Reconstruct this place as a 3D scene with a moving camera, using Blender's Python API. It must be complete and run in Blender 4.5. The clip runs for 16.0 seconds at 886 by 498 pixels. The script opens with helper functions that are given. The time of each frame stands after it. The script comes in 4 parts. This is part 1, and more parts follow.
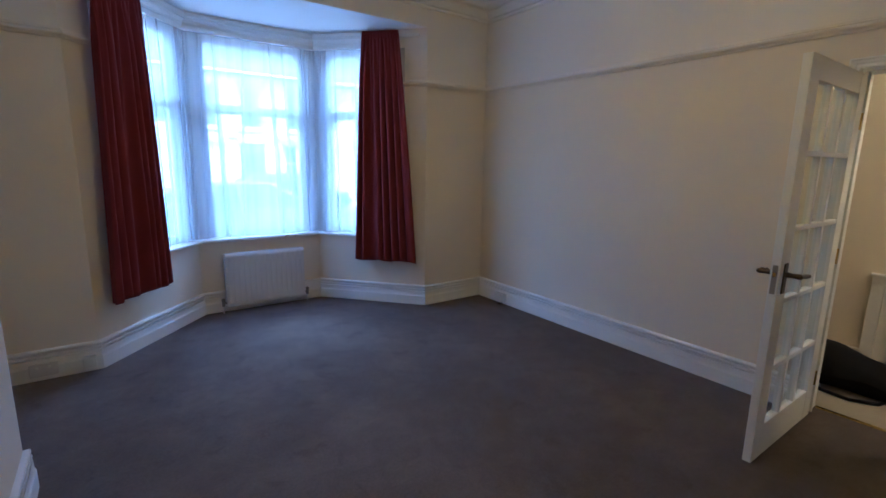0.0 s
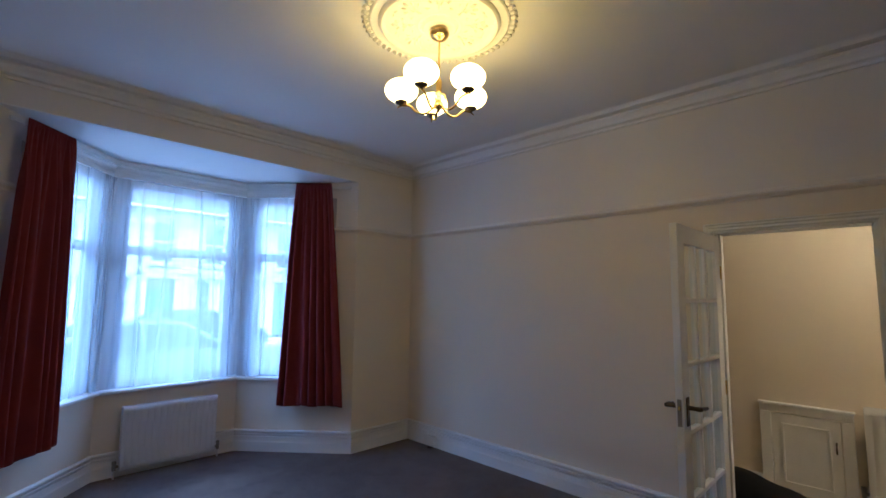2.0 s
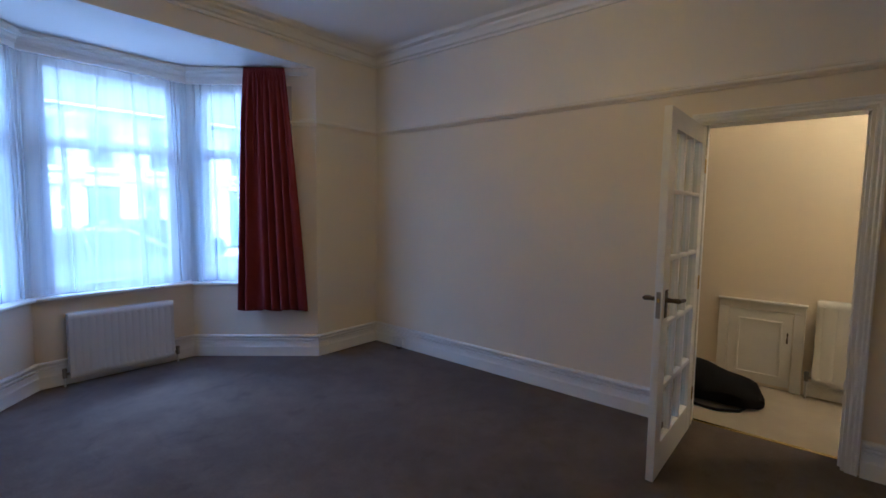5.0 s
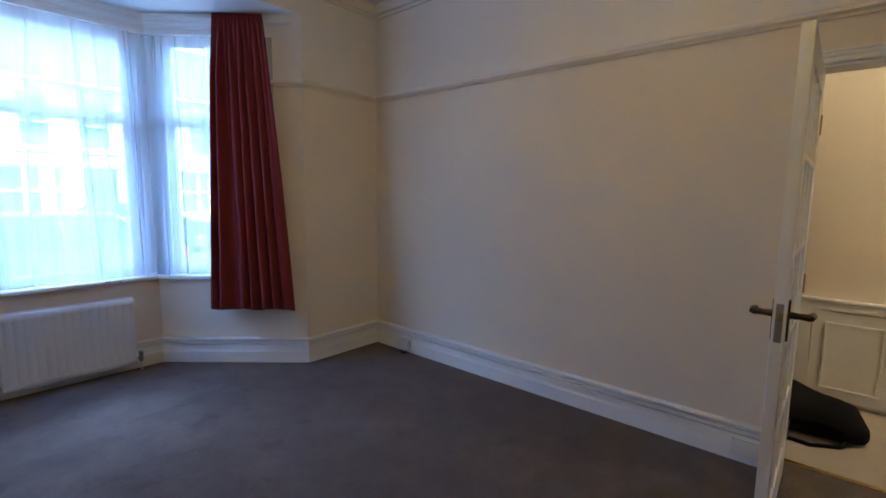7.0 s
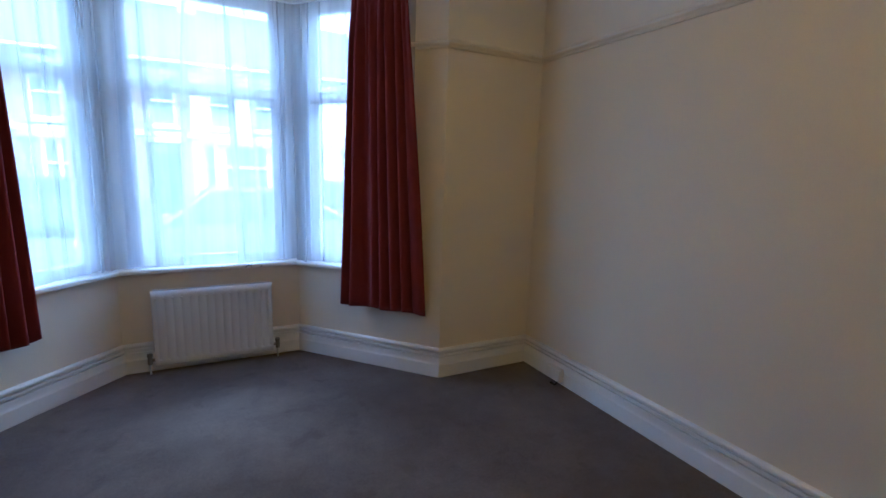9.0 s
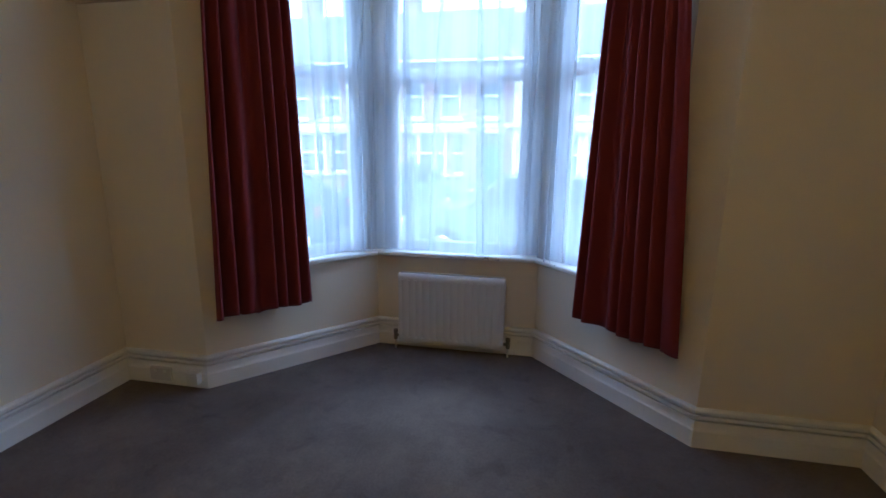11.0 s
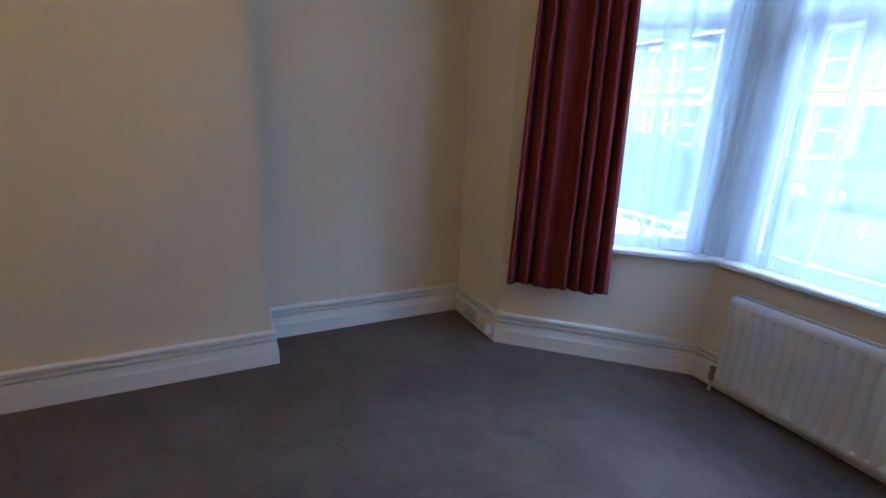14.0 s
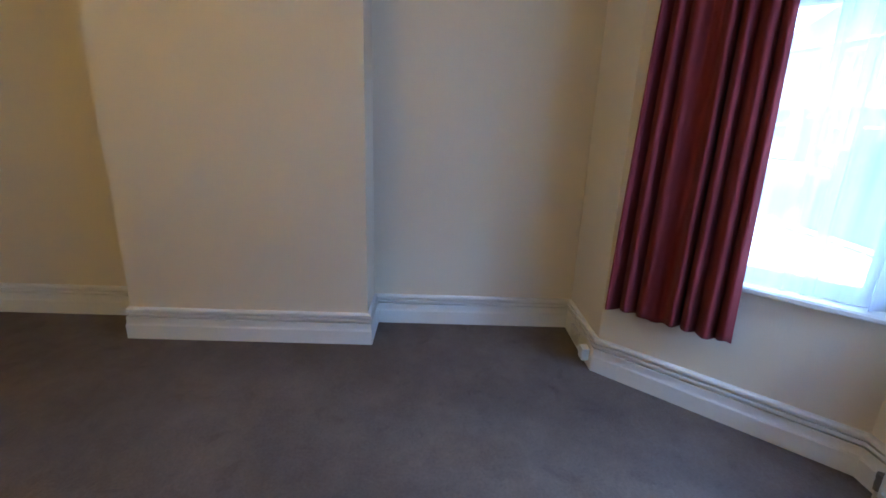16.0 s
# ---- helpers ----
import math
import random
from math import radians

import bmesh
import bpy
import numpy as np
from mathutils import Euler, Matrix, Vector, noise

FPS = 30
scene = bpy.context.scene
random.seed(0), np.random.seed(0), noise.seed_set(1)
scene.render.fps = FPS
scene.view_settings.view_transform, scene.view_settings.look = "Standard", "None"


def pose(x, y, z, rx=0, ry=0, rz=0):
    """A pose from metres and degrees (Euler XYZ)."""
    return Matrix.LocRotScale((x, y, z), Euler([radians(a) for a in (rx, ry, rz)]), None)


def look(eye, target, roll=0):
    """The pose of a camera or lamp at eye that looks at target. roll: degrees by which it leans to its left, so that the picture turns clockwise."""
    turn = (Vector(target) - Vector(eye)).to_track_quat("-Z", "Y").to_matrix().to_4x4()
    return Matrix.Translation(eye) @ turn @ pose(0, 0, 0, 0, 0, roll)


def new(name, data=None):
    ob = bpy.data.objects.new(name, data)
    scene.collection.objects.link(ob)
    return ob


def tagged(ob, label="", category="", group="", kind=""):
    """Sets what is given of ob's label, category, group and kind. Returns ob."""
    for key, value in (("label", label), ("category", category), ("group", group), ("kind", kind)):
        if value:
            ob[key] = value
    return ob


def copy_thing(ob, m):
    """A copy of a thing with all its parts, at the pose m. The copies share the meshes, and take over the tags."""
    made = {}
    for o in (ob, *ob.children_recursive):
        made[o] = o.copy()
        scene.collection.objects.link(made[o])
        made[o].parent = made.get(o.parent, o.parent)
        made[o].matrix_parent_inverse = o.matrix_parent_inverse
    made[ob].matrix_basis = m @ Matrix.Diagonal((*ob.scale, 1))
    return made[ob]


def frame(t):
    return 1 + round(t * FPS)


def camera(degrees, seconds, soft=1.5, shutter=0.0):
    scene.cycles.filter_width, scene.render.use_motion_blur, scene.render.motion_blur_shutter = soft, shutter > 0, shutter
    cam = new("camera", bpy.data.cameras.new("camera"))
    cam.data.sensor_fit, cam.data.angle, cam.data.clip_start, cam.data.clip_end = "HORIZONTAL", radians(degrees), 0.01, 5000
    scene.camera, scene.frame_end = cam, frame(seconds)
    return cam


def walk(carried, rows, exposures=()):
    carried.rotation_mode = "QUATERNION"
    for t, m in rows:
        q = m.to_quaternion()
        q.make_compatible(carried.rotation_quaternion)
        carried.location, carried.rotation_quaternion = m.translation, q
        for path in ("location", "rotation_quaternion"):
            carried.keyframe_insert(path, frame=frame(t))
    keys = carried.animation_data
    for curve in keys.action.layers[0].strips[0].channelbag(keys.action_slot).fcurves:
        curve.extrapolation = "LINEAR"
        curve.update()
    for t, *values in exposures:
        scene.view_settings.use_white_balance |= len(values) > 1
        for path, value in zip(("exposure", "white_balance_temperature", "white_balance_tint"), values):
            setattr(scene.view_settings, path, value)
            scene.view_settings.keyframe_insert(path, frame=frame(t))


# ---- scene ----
cam = camera(87.9, 16.0, soft=1.6)
PATH = [
    (0, (-3.379, -3.94, 1.489), (-2.227, -2.347, 1.121), 1.0),
    (0.5, (-3.433, -3.953, 1.499), (-2.132, -2.454, 1.251), 1.0),
    (1, (-3.481, -3.975, 1.523), (-2.107, -2.525, 1.414), 0.8),
    (1.5, (-3.507, -3.991, 1.548), (-2.096, -2.575, 1.609), 0.8),
    (2, (-3.528, -4.002, 1.57), (-2.112, -2.604, 1.775), 0.7),
    (2.5, (-3.545, -4.014, 1.582), (-2.134, -2.621, 1.837), 0.8),
    (3, (-3.56, -4.024, 1.577), (-2.1, -2.686, 1.854), 0.7),
    (3.5, (-3.554, -4.005, 1.552), (-2.033, -2.733, 1.819), 0.6),
    (4, (-3.529, -3.964, 1.513), (-1.988, -2.695, 1.643), 0.6),
    (4.5, (-3.474, -3.89, 1.48), (-1.931, -2.624, 1.364), 0.6),
    (7, (-2.837, -3.279, 1.413), (-1.337, -1.978, 1.173), 0.7),
    (7.5, (-2.669, -3.141, 1.422), (-1.269, -1.736, 1.171), 0.8),
    (8, (-2.489, -3.017, 1.434), (-1.199, -1.524, 1.111), 1.3),
    (8.2, (-2.421, -2.966, 1.436), (-1.188, -1.425, 1.109), 1.4),
    (10.3, (-1.792, -2.456, 1.469), (-1.642, -0.5, 1.084), 1.1),
    (10.5, (-1.735, -2.415, 1.469), (-1.709, -0.454, 1.077), 0.8),
    (11, (-1.61, -2.3, 1.456), (-1.99, -0.382, 1.037), 0.5),
    (11.5, (-1.527, -2.162, 1.441), (-2.261, -0.378, 0.914), 0.6),
    (12, (-1.466, -2.026, 1.429), (-2.446, -0.381, 0.852), 0.8),
    (12.5, (-1.401, -1.912, 1.426), (-2.606, -0.418, 0.864), 1.0),
    (13, (-1.328, -1.799, 1.425), (-2.758, -0.517, 0.866), 1.2),
    (13.5, (-1.25, -1.682, 1.431), (-2.861, -0.637, 0.871), 1.6),
    (14, (-1.187, -1.562, 1.446), (-2.915, -0.727, 0.884), 2.0),
    (14.5, (-1.17, -1.42, 1.451), (-2.982, -0.795, 0.881), 2.0),
    (15, (-1.176, -1.267, 1.451), (-3.048, -0.857, 0.879), 2.3),
    (15.5, (-1.147, -1.115, 1.454), (-3.049, -0.872, 0.885), 2.3),
    (16, (-1.121, -0.969, 1.455), (-3.035, -0.938, 0.878), 2.0),
]
walk(cam, [(t, look(e, g, r)) for t, e, g, r in PATH], exposures=[(0, 4.97, 4200, 13), (1, 4.68, 4200, 14), (2, 4.55, 4250, 14), (3.4, 4.53, 4250, 14), (4.5, 4.6, 4400, 14), (7.0, 5.0, 4450, 13), (8.2, 5.0, 4480, 11), (10.3, 4.44, 5000, 9), (12.5, 4.56, 5000, 10), (14, 4.84, 4770, 10), (16, 5.3, 4760, 9)])

# ---- world and light ----
world = bpy.data.worlds.new("sky")
scene.world = world
world.use_nodes = True
wn = world.node_tree.nodes
sky = wn.new("ShaderNodeTexSky")
sky.sky_type, sky.sun_disc = "NISHITA", False
sky.sun_elevation, sky.sun_rotation = radians(67), radians(166)
sky.air_density, sky.dust_density = 1.0, 1.5
wn["Background"].inputs["Strength"].default_value = 0.067
world.node_tree.links.new(sky.outputs[0], wn["Background"].inputs["Color"])
sun_data = bpy.data.lights.new("sun", "SUN")
sun_data.energy, sun_data.angle, sun_data.color = 0.5, radians(14), (1.0, 0.97, 0.93)
sun = new("sun", sun_data)
sun.matrix_world = look((2, -8, 20), (0, 0, 0))


def sky_lamp(x, y, turn, w, watts):
    """An added area lamp over the street that boosts the sky's light on a bay window."""
    d = bpy.data.lights.new("window_daylight", "AREA")
    d.shape, d.size, d.size_y, d.energy, d.color = "RECTANGLE", w, 1.4, watts, (0.8, 0.91, 1.0)
    o = new("window_daylight", d)
    o.matrix_world = Matrix.Translation((x, y, 5.5)) @ Matrix.Rotation(radians(turn), 4, "Z") @ Matrix.Rotation(radians(-50), 4, "X")


# unseen fill lamps, one for each bay window, brightening nets and room
sky_lamp(-2.153, 5.0, 0, 2.4, 17)
sky_lamp(1.95, 3.3, -48, 2.0, 12)
sky_lamp(-6.26, 3.3, 48, 2.0, 12)
GLOBE_GLOW = 0.66
HALL_GLOW = 5.2


# ---- materials ----
def mat(name, color, rough=0.6, vary=0.08, scale=6.0, fine=120.0, bump=0.05, metal=0.0, spec=0.5, spread=0.0, sheen=0.0):
    m = bpy.data.materials.new(name)
    m.use_nodes = True
    nt = m.node_tree
    n, l = nt.nodes, nt.links
    b = n["Principled BSDF"]
    b.inputs["Roughness"].default_value = rough
    b.inputs["Metallic"].default_value = metal
    b.inputs["Specular IOR Level"].default_value = spec
    b.inputs["Sheen Weight"].default_value = sheen
    tc = n.new("ShaderNodeTexCoord")
    big = n.new("ShaderNodeTexNoise")
    big.inputs["Scale"].default_value, big.inputs["Detail"].default_value = scale, 6
    small = n.new("ShaderNodeTexNoise")
    small.inputs["Scale"].default_value, small.inputs["Detail"].default_value = fine, 3
    for t in (big, small):
        l.new(tc.outputs["Object"], t.inputs["Vector"])
    add = n.new("ShaderNodeMath")
    add.operation = "ADD"
    l.new(big.outputs["Fac"], add.inputs[0])
    l.new(small.outputs["Fac"], add.inputs[1])
    rng = n.new("ShaderNodeMapRange")
    rng.inputs["From Min"].default_value, rng.inputs["From Max"].default_value = 0.65, 1.35
    rng.inputs["To Min"].default_value, rng.inputs["To Max"].default_value = 1 - vary, 1 + vary
    l.new(add.outputs[0], rng.inputs["Value"])
    mul = n.new("ShaderNodeVectorMath")
    mul.operation = "SCALE"
    mul.inputs[0].default_value = color[:3]
    l.new(rng.outputs[0], mul.inputs["Scale"])
    out = mul.outputs[0]
    if spread:
        oi = n.new("ShaderNodeObjectInfo")
        r2 = n.new("ShaderNodeMapRange")
        r2.inputs["To Min"].default_value, r2.inputs["To Max"].default_value = 1 - spread, 1 + spread
        l.new(oi.outputs["Random"], r2.inputs["Value"])
        m2 = n.new("ShaderNodeVectorMath")
        m2.operation = "SCALE"
        l.new(out, m2.inputs[0])
        l.new(r2.outputs[0], m2.inputs["Scale"])
        out = m2.outputs[0]
    l.new(out, b.inputs["Base Color"])
    if bump:
        bp = n.new("ShaderNodeBump")
        bp.inputs["Strength"].default_value, bp.inputs["Distance"].default_value = bump, 0.004
        l.new(small.outputs["Fac"], bp.inputs["Height"])
        l.new(bp.outputs[0], b.inputs["Normal"])
    return m


def glow(name, color, strength):
    m = bpy.data.materials.new(name)
    m.use_nodes = True
    b = m.node_tree.nodes["Principled BSDF"]
    b.inputs["Base Color"].default_value = (0.9, 0.88, 0.82, 1)
    b.inputs["Roughness"].default_value = 0.25
    b.inputs["Emission Color"].default_value = (*color, 1)
    b.inputs["Emission Strength"].default_value = strength
    return m


def glass_mat():
    m = bpy.data.materials.new("window_glass")
    m.use_nodes = True
    n, l = m.node_tree.nodes, m.node_tree.links
    n.remove(n["Principled BSDF"])
    tr = n.new("ShaderNodeBsdfTransparent")
    tr.inputs["Color"].default_value = (0.95, 0.98, 0.97, 1)
    gl = n.new("ShaderNodeBsdfGlossy")
    gl.inputs["Roughness"].default_value = 0.02
    lw = n.new("ShaderNodeLayerWeight")
    pw = n.new("ShaderNodeMath")
    pw.operation = "POWER"
    pw.inputs[1].default_value = 5.0
    l.new(lw.outputs["Facing"], pw.inputs[0])
    fr = n.new("ShaderNodeMath")
    fr.operation = "MULTIPLY_ADD"
    fr.inputs[1].default_value, fr.inputs[2].default_value = 0.6, 0.03
    l.new(pw.outputs[0], fr.inputs[0])
    mix = n.new("ShaderNodeMixShader")
    l.new(fr.outputs[0], mix.inputs[0])
    l.new(tr.outputs[0], mix.inputs[1])
    l.new(gl.outputs[0], mix.inputs[2])
    l.new(mix.outputs[0], n["Material Output"].inputs["Surface"])
    return m


def net_mat():
    m = bpy.data.materials.new("net_voile")
    m.use_nodes = True
    n, l = m.node_tree.nodes, m.node_tree.links
    n.remove(n["Principled BSDF"])
    tr = n.new("ShaderNodeBsdfTransparent")
    tl = n.new("ShaderNodeBsdfTranslucent")
    tl.inputs["Color"].default_value = (0.75, 0.775, 0.81, 1)
    df = n.new("ShaderNodeBsdfDiffuse")
    df.inputs["Color"].default_value = (0.8, 0.82, 0.85, 1)
    tc = n.new("ShaderNodeTexCoord")
    mp = n.new("ShaderNodeMapping")
    mp.inputs["Scale"].default_value = (7, 7, 0.25)
    nz = n.new("ShaderNodeTexNoise")
    nz.inputs["Scale"].default_value, nz.inputs["Detail"].default_value = 2.2, 8
    rg = n.new("ShaderNodeMapRange")
    rg.inputs["From Min"].default_value, rg.inputs["From Max"].default_value = 0.35, 0.65
    rg.inputs["To Min"].default_value, rg.inputs["To Max"].default_value = 0.42, 0.52
    l.new(tc.outputs["Object"], mp.inputs["Vector"])
    l.new(mp.outputs[0], nz.inputs["Vector"])
    l.new(nz.outputs["Fac"], rg.inputs["Value"])
    a = n.new("ShaderNodeMixShader")
    a.inputs[0].default_value = 0.35
    l.new(tl.outputs[0], a.inputs[1])
    l.new(df.outputs[0], a.inputs[2])
    b = n.new("ShaderNodeMixShader")
    l.new(rg.outputs[0], b.inputs[0])
    l.new(tr.outputs[0], b.inputs[1])
    l.new(a.outputs[0], b.inputs[2])
    l.new(b.outputs[0], n["Material Output"].inputs["Surface"])
    return m


def wall_paint():
    """Cream paint below the picture rail, off-white above it."""
    m = mat("wall_paint", (0.74, 0.66, 0.52), 0.75, 0.035, 1.5, 160, 0.14)
    n, l = m.node_tree.nodes, m.node_tree.links
    tc = n["Texture Coordinate"]
    sep = n.new("ShaderNodeSeparateXYZ")
    l.new(tc.outputs["Object"], sep.inputs[0])
    gt = n.new("ShaderNodeMath")
    gt.operation = "GREATER_THAN"
    gt.inputs[1].default_value = 2.25
    l.new(sep.outputs["Z"], gt.inputs[0])
    mix = n.new("ShaderNodeMix")
    mix.data_type = "RGBA"
    mix.inputs["A"].default_value = (0.74, 0.66, 0.52, 1)
    mix.inputs["B"].default_value = (0.76, 0.72, 0.65, 1)
    l.new(gt.outputs[0], mix.inputs["Factor"])
    for nd in n:
        if nd.type == "VECT_MATH":
            l.new(mix.outputs["Result"], nd.inputs[0])
    return m


WALL = wall_paint()
CEIL = mat("ceiling_paint", (0.8, 0.79, 0.77), 0.8, 0.03, 1.2, 180, 0.05)
GLOSS = mat("white_gloss_paint", (0.78, 0.77, 0.74), 0.35, 0.03, 4, 60, 0.03)


def carpet(name, color):
    """Cut pile with brushed patches, trodden lanes and tufts."""
    m = mat(name, color, 0.95, 0.1, 2.2, 330, 1.0, spec=0.06, sheen=0.08)
    n, l = m.node_tree.nodes, m.node_tree.links
    tc, b = n["Texture Coordinate"], n["Principled BSDF"]
    src = b.inputs["Base Color"].links[0].from_socket
    for sc, lo, hi, dist in ((1.3, 0.93, 1.07, 0.4), (5.0, 0.92, 1.08, 0.3), (16.0, 0.96, 1.04, 0.0), (70.0, 0.92, 1.08, 0.0)):
        nz = n.new("ShaderNodeTexNoise")
        nz.inputs["Scale"].default_value, nz.inputs["Detail"].default_value, nz.inputs["Distortion"].default_value = sc, 7, dist
        l.new(tc.outputs["Object"], nz.inputs["Vector"])
        rg = n.new("ShaderNodeMapRange")
        rg.inputs["From Min"].default_value, rg.inputs["From Max"].default_value = 0.38, 0.62
        rg.inputs["To Min"].default_value, rg.inputs["To Max"].default_value = lo, hi
        l.new(nz.outputs["Fac"], rg.inputs["Value"])
        mu = n.new("ShaderNodeVectorMath")
        mu.operation = "SCALE"
        l.new(src, mu.inputs[0])
        l.new(rg.outputs[0], mu.inputs["Scale"])
        src = mu.outputs[0]
    nz = n.new("ShaderNodeTexNoise")
    nz.inputs["Scale"].default_value, nz.inputs["Detail"].default_value, nz.inputs["Distortion"].default_value = 6.5, 5, 0.6
    l.new(tc.outputs["Object"], nz.inputs["Vector"])
    rg = n.new("ShaderNodeMapRange")
    rg.inputs["From Min"].default_value, rg.inputs["From Max"].default_value = 0.6, 0.68
    rg.inputs["To Min"].default_value, rg.inputs["To Max"].default_value = 1.0, 0.85
    l.new(nz.outputs["Fac"], rg.inputs["Value"])
    mu = n.new("ShaderNodeVectorMath")
    mu.operation = "SCALE"
    l.new(src, mu.inputs[0])
    l.new(rg.outputs[0], mu.inputs["Scale"])
    src = mu.outputs[0]
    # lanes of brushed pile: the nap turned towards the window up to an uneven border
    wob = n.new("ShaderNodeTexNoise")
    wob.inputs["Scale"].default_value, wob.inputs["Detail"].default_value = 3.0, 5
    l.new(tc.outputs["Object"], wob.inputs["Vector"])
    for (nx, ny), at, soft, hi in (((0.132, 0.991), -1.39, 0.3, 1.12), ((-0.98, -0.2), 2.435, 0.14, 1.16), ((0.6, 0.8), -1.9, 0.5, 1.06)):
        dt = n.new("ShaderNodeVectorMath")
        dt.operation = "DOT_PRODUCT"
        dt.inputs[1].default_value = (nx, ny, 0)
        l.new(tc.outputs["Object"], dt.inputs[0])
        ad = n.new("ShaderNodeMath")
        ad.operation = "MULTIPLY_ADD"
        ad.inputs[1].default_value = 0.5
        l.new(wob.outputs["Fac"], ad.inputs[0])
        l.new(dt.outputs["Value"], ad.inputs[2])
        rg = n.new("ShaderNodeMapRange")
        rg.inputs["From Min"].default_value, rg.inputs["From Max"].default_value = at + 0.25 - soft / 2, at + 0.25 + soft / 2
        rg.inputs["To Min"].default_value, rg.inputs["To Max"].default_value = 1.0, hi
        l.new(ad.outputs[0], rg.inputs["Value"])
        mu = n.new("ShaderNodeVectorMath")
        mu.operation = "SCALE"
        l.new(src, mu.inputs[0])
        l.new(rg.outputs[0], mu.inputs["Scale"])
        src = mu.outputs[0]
    l.new(src, b.inputs["Base Color"])
    return m


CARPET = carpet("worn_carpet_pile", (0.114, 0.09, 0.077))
HALLFLOOR = mat("hall_carpet", (0.36, 0.32, 0.26), 0.9, 0.1, 5, 300, 0.4, spec=0.1)
RED = mat("red_curtain_cloth", (0.185, 0.029, 0.034), 0.85, 0.1, 5, 500, 0.2, spec=0.12, sheen=0.05)
RADW = mat("radiator_enamel", (0.65, 0.65, 0.645), 0.35, 0.02, 4, 80, 0.01)
BRASS = mat("polished_brass", (0.7, 0.51, 0.15), 0.22, 0.08, 8, 60, 0.02, metal=1.0)
DARKBRASS = mat("tarnished_brass", (0.085, 0.065, 0.05), 0.38, 0.2, 20, 90, 0.05, metal=0.8)
STEEL = mat("brushed_steel", (0.45, 0.43, 0.4), 0.45, 0.08, 20, 120, 0.02, metal=0.5)
NICKEL = mat("dull_nickel", (0.3, 0.28, 0.25), 0.4, 0.1, 20, 90, 0.02, metal=0.7)
# greyer copy of the white plastic, with the alcove's shade in its colour
SHADEPLAST = mat("shaded_white_plastic", (0.62, 0.6, 0.59), 0.4, 0.06, 9, 90, 0.02)
PLAST = mat("white_plastic", (0.72, 0.72, 0.68), 0.35, 0.03, 6, 90, 0.01)
BLACK = mat("black_nylon", (0.008, 0.008, 0.009), 0.85, 0.2, 8, 300, 0.2, spec=0.12)
BRICK = mat("red_brick", (0.165, 0.112, 0.106), 0.85, 0.25, 3, 40, 0.4, spread=0.05)
RENDER = mat("pale_render", (0.42, 0.41, 0.38), 0.85, 0.12, 2, 40, 0.3)
STONE = mat("pale_stone", (0.36, 0.345, 0.32), 0.8, 0.12, 3, 50, 0.3)
SLATE = mat("roof_slate", (0.055, 0.058, 0.066), 0.7, 0.25, 4, 30, 0.4)
ASPHALT = mat("asphalt", (0.055, 0.055, 0.058), 0.9, 0.25, 2, 90, 0.5)
PAVE = mat("paving", (0.3, 0.29, 0.27), 0.85, 0.15, 2, 60, 0.3, spread=0.08)
UPVC = mat("white_window_frame", (0.78, 0.79, 0.78), 0.35, 0.02, 5, 70, 0.01)
OLDWHITE = mat("weathered_white_frame", (0.5, 0.52, 0.53), 0.5, 0.08, 3, 40, 0.05)
DARKGLASS = mat("dark_house_glass", (0.09, 0.1, 0.105), 0.08, 0.1, 3, 20, 0.0)
CARGLASS = mat("tinted_car_glass", (0.015, 0.018, 0.02), 0.06, 0.1, 3, 20, 0.0)
RUBBER = mat("tyre_rubber", (0.02, 0.02, 0.02), 0.8, 0.2, 10, 90, 0.2)


def sill_paint():
    """White gloss with dark specks of damp dirt."""
    m = mat("sill_gloss_paint", (0.78, 0.77, 0.74), 0.35, 0.04, 5, 60, 0.03)
    n, l = m.node_tree.nodes, m.node_tree.links
    b = n["Principled BSDF"]
    nz = n.new("ShaderNodeTexNoise")
    nz.inputs["Scale"].default_value, nz.inputs["Detail"].default_value, nz.inputs["Distortion"].default_value = 22.0, 6, 0.8
    l.new(n["Texture Coordinate"].outputs["Object"], nz.inputs["Vector"])
    rg = n.new("ShaderNodeMapRange")
    rg.inputs["From Min"].default_value, rg.inputs["From Max"].default_value = 0.66, 0.7
    rg.inputs["To Min"].default_value, rg.inputs["To Max"].default_value = 1.0, 0.25
    l.new(nz.outputs["Fac"], rg.inputs["Value"])
    mu = n.new("ShaderNodeVectorMath")
    mu.operation = "SCALE"
    l.new(b.inputs["Base Color"].links[0].from_socket, mu.inputs[0])
    l.new(rg.outputs[0], mu.inputs["Scale"])
    l.new(mu.outputs[0], b.inputs["Base Color"])
    return m


GLASS, NET, SILLW = glass_mat(), net_mat(), sill_paint()
GLOBE = glow("lit_opal_glass", (1.0, 0.56, 0.085), GLOBE_GLOW)
HALLGLOBE = glow("lit_hall_bulb", (1.0, 0.66, 0.27), HALL_GLOW)


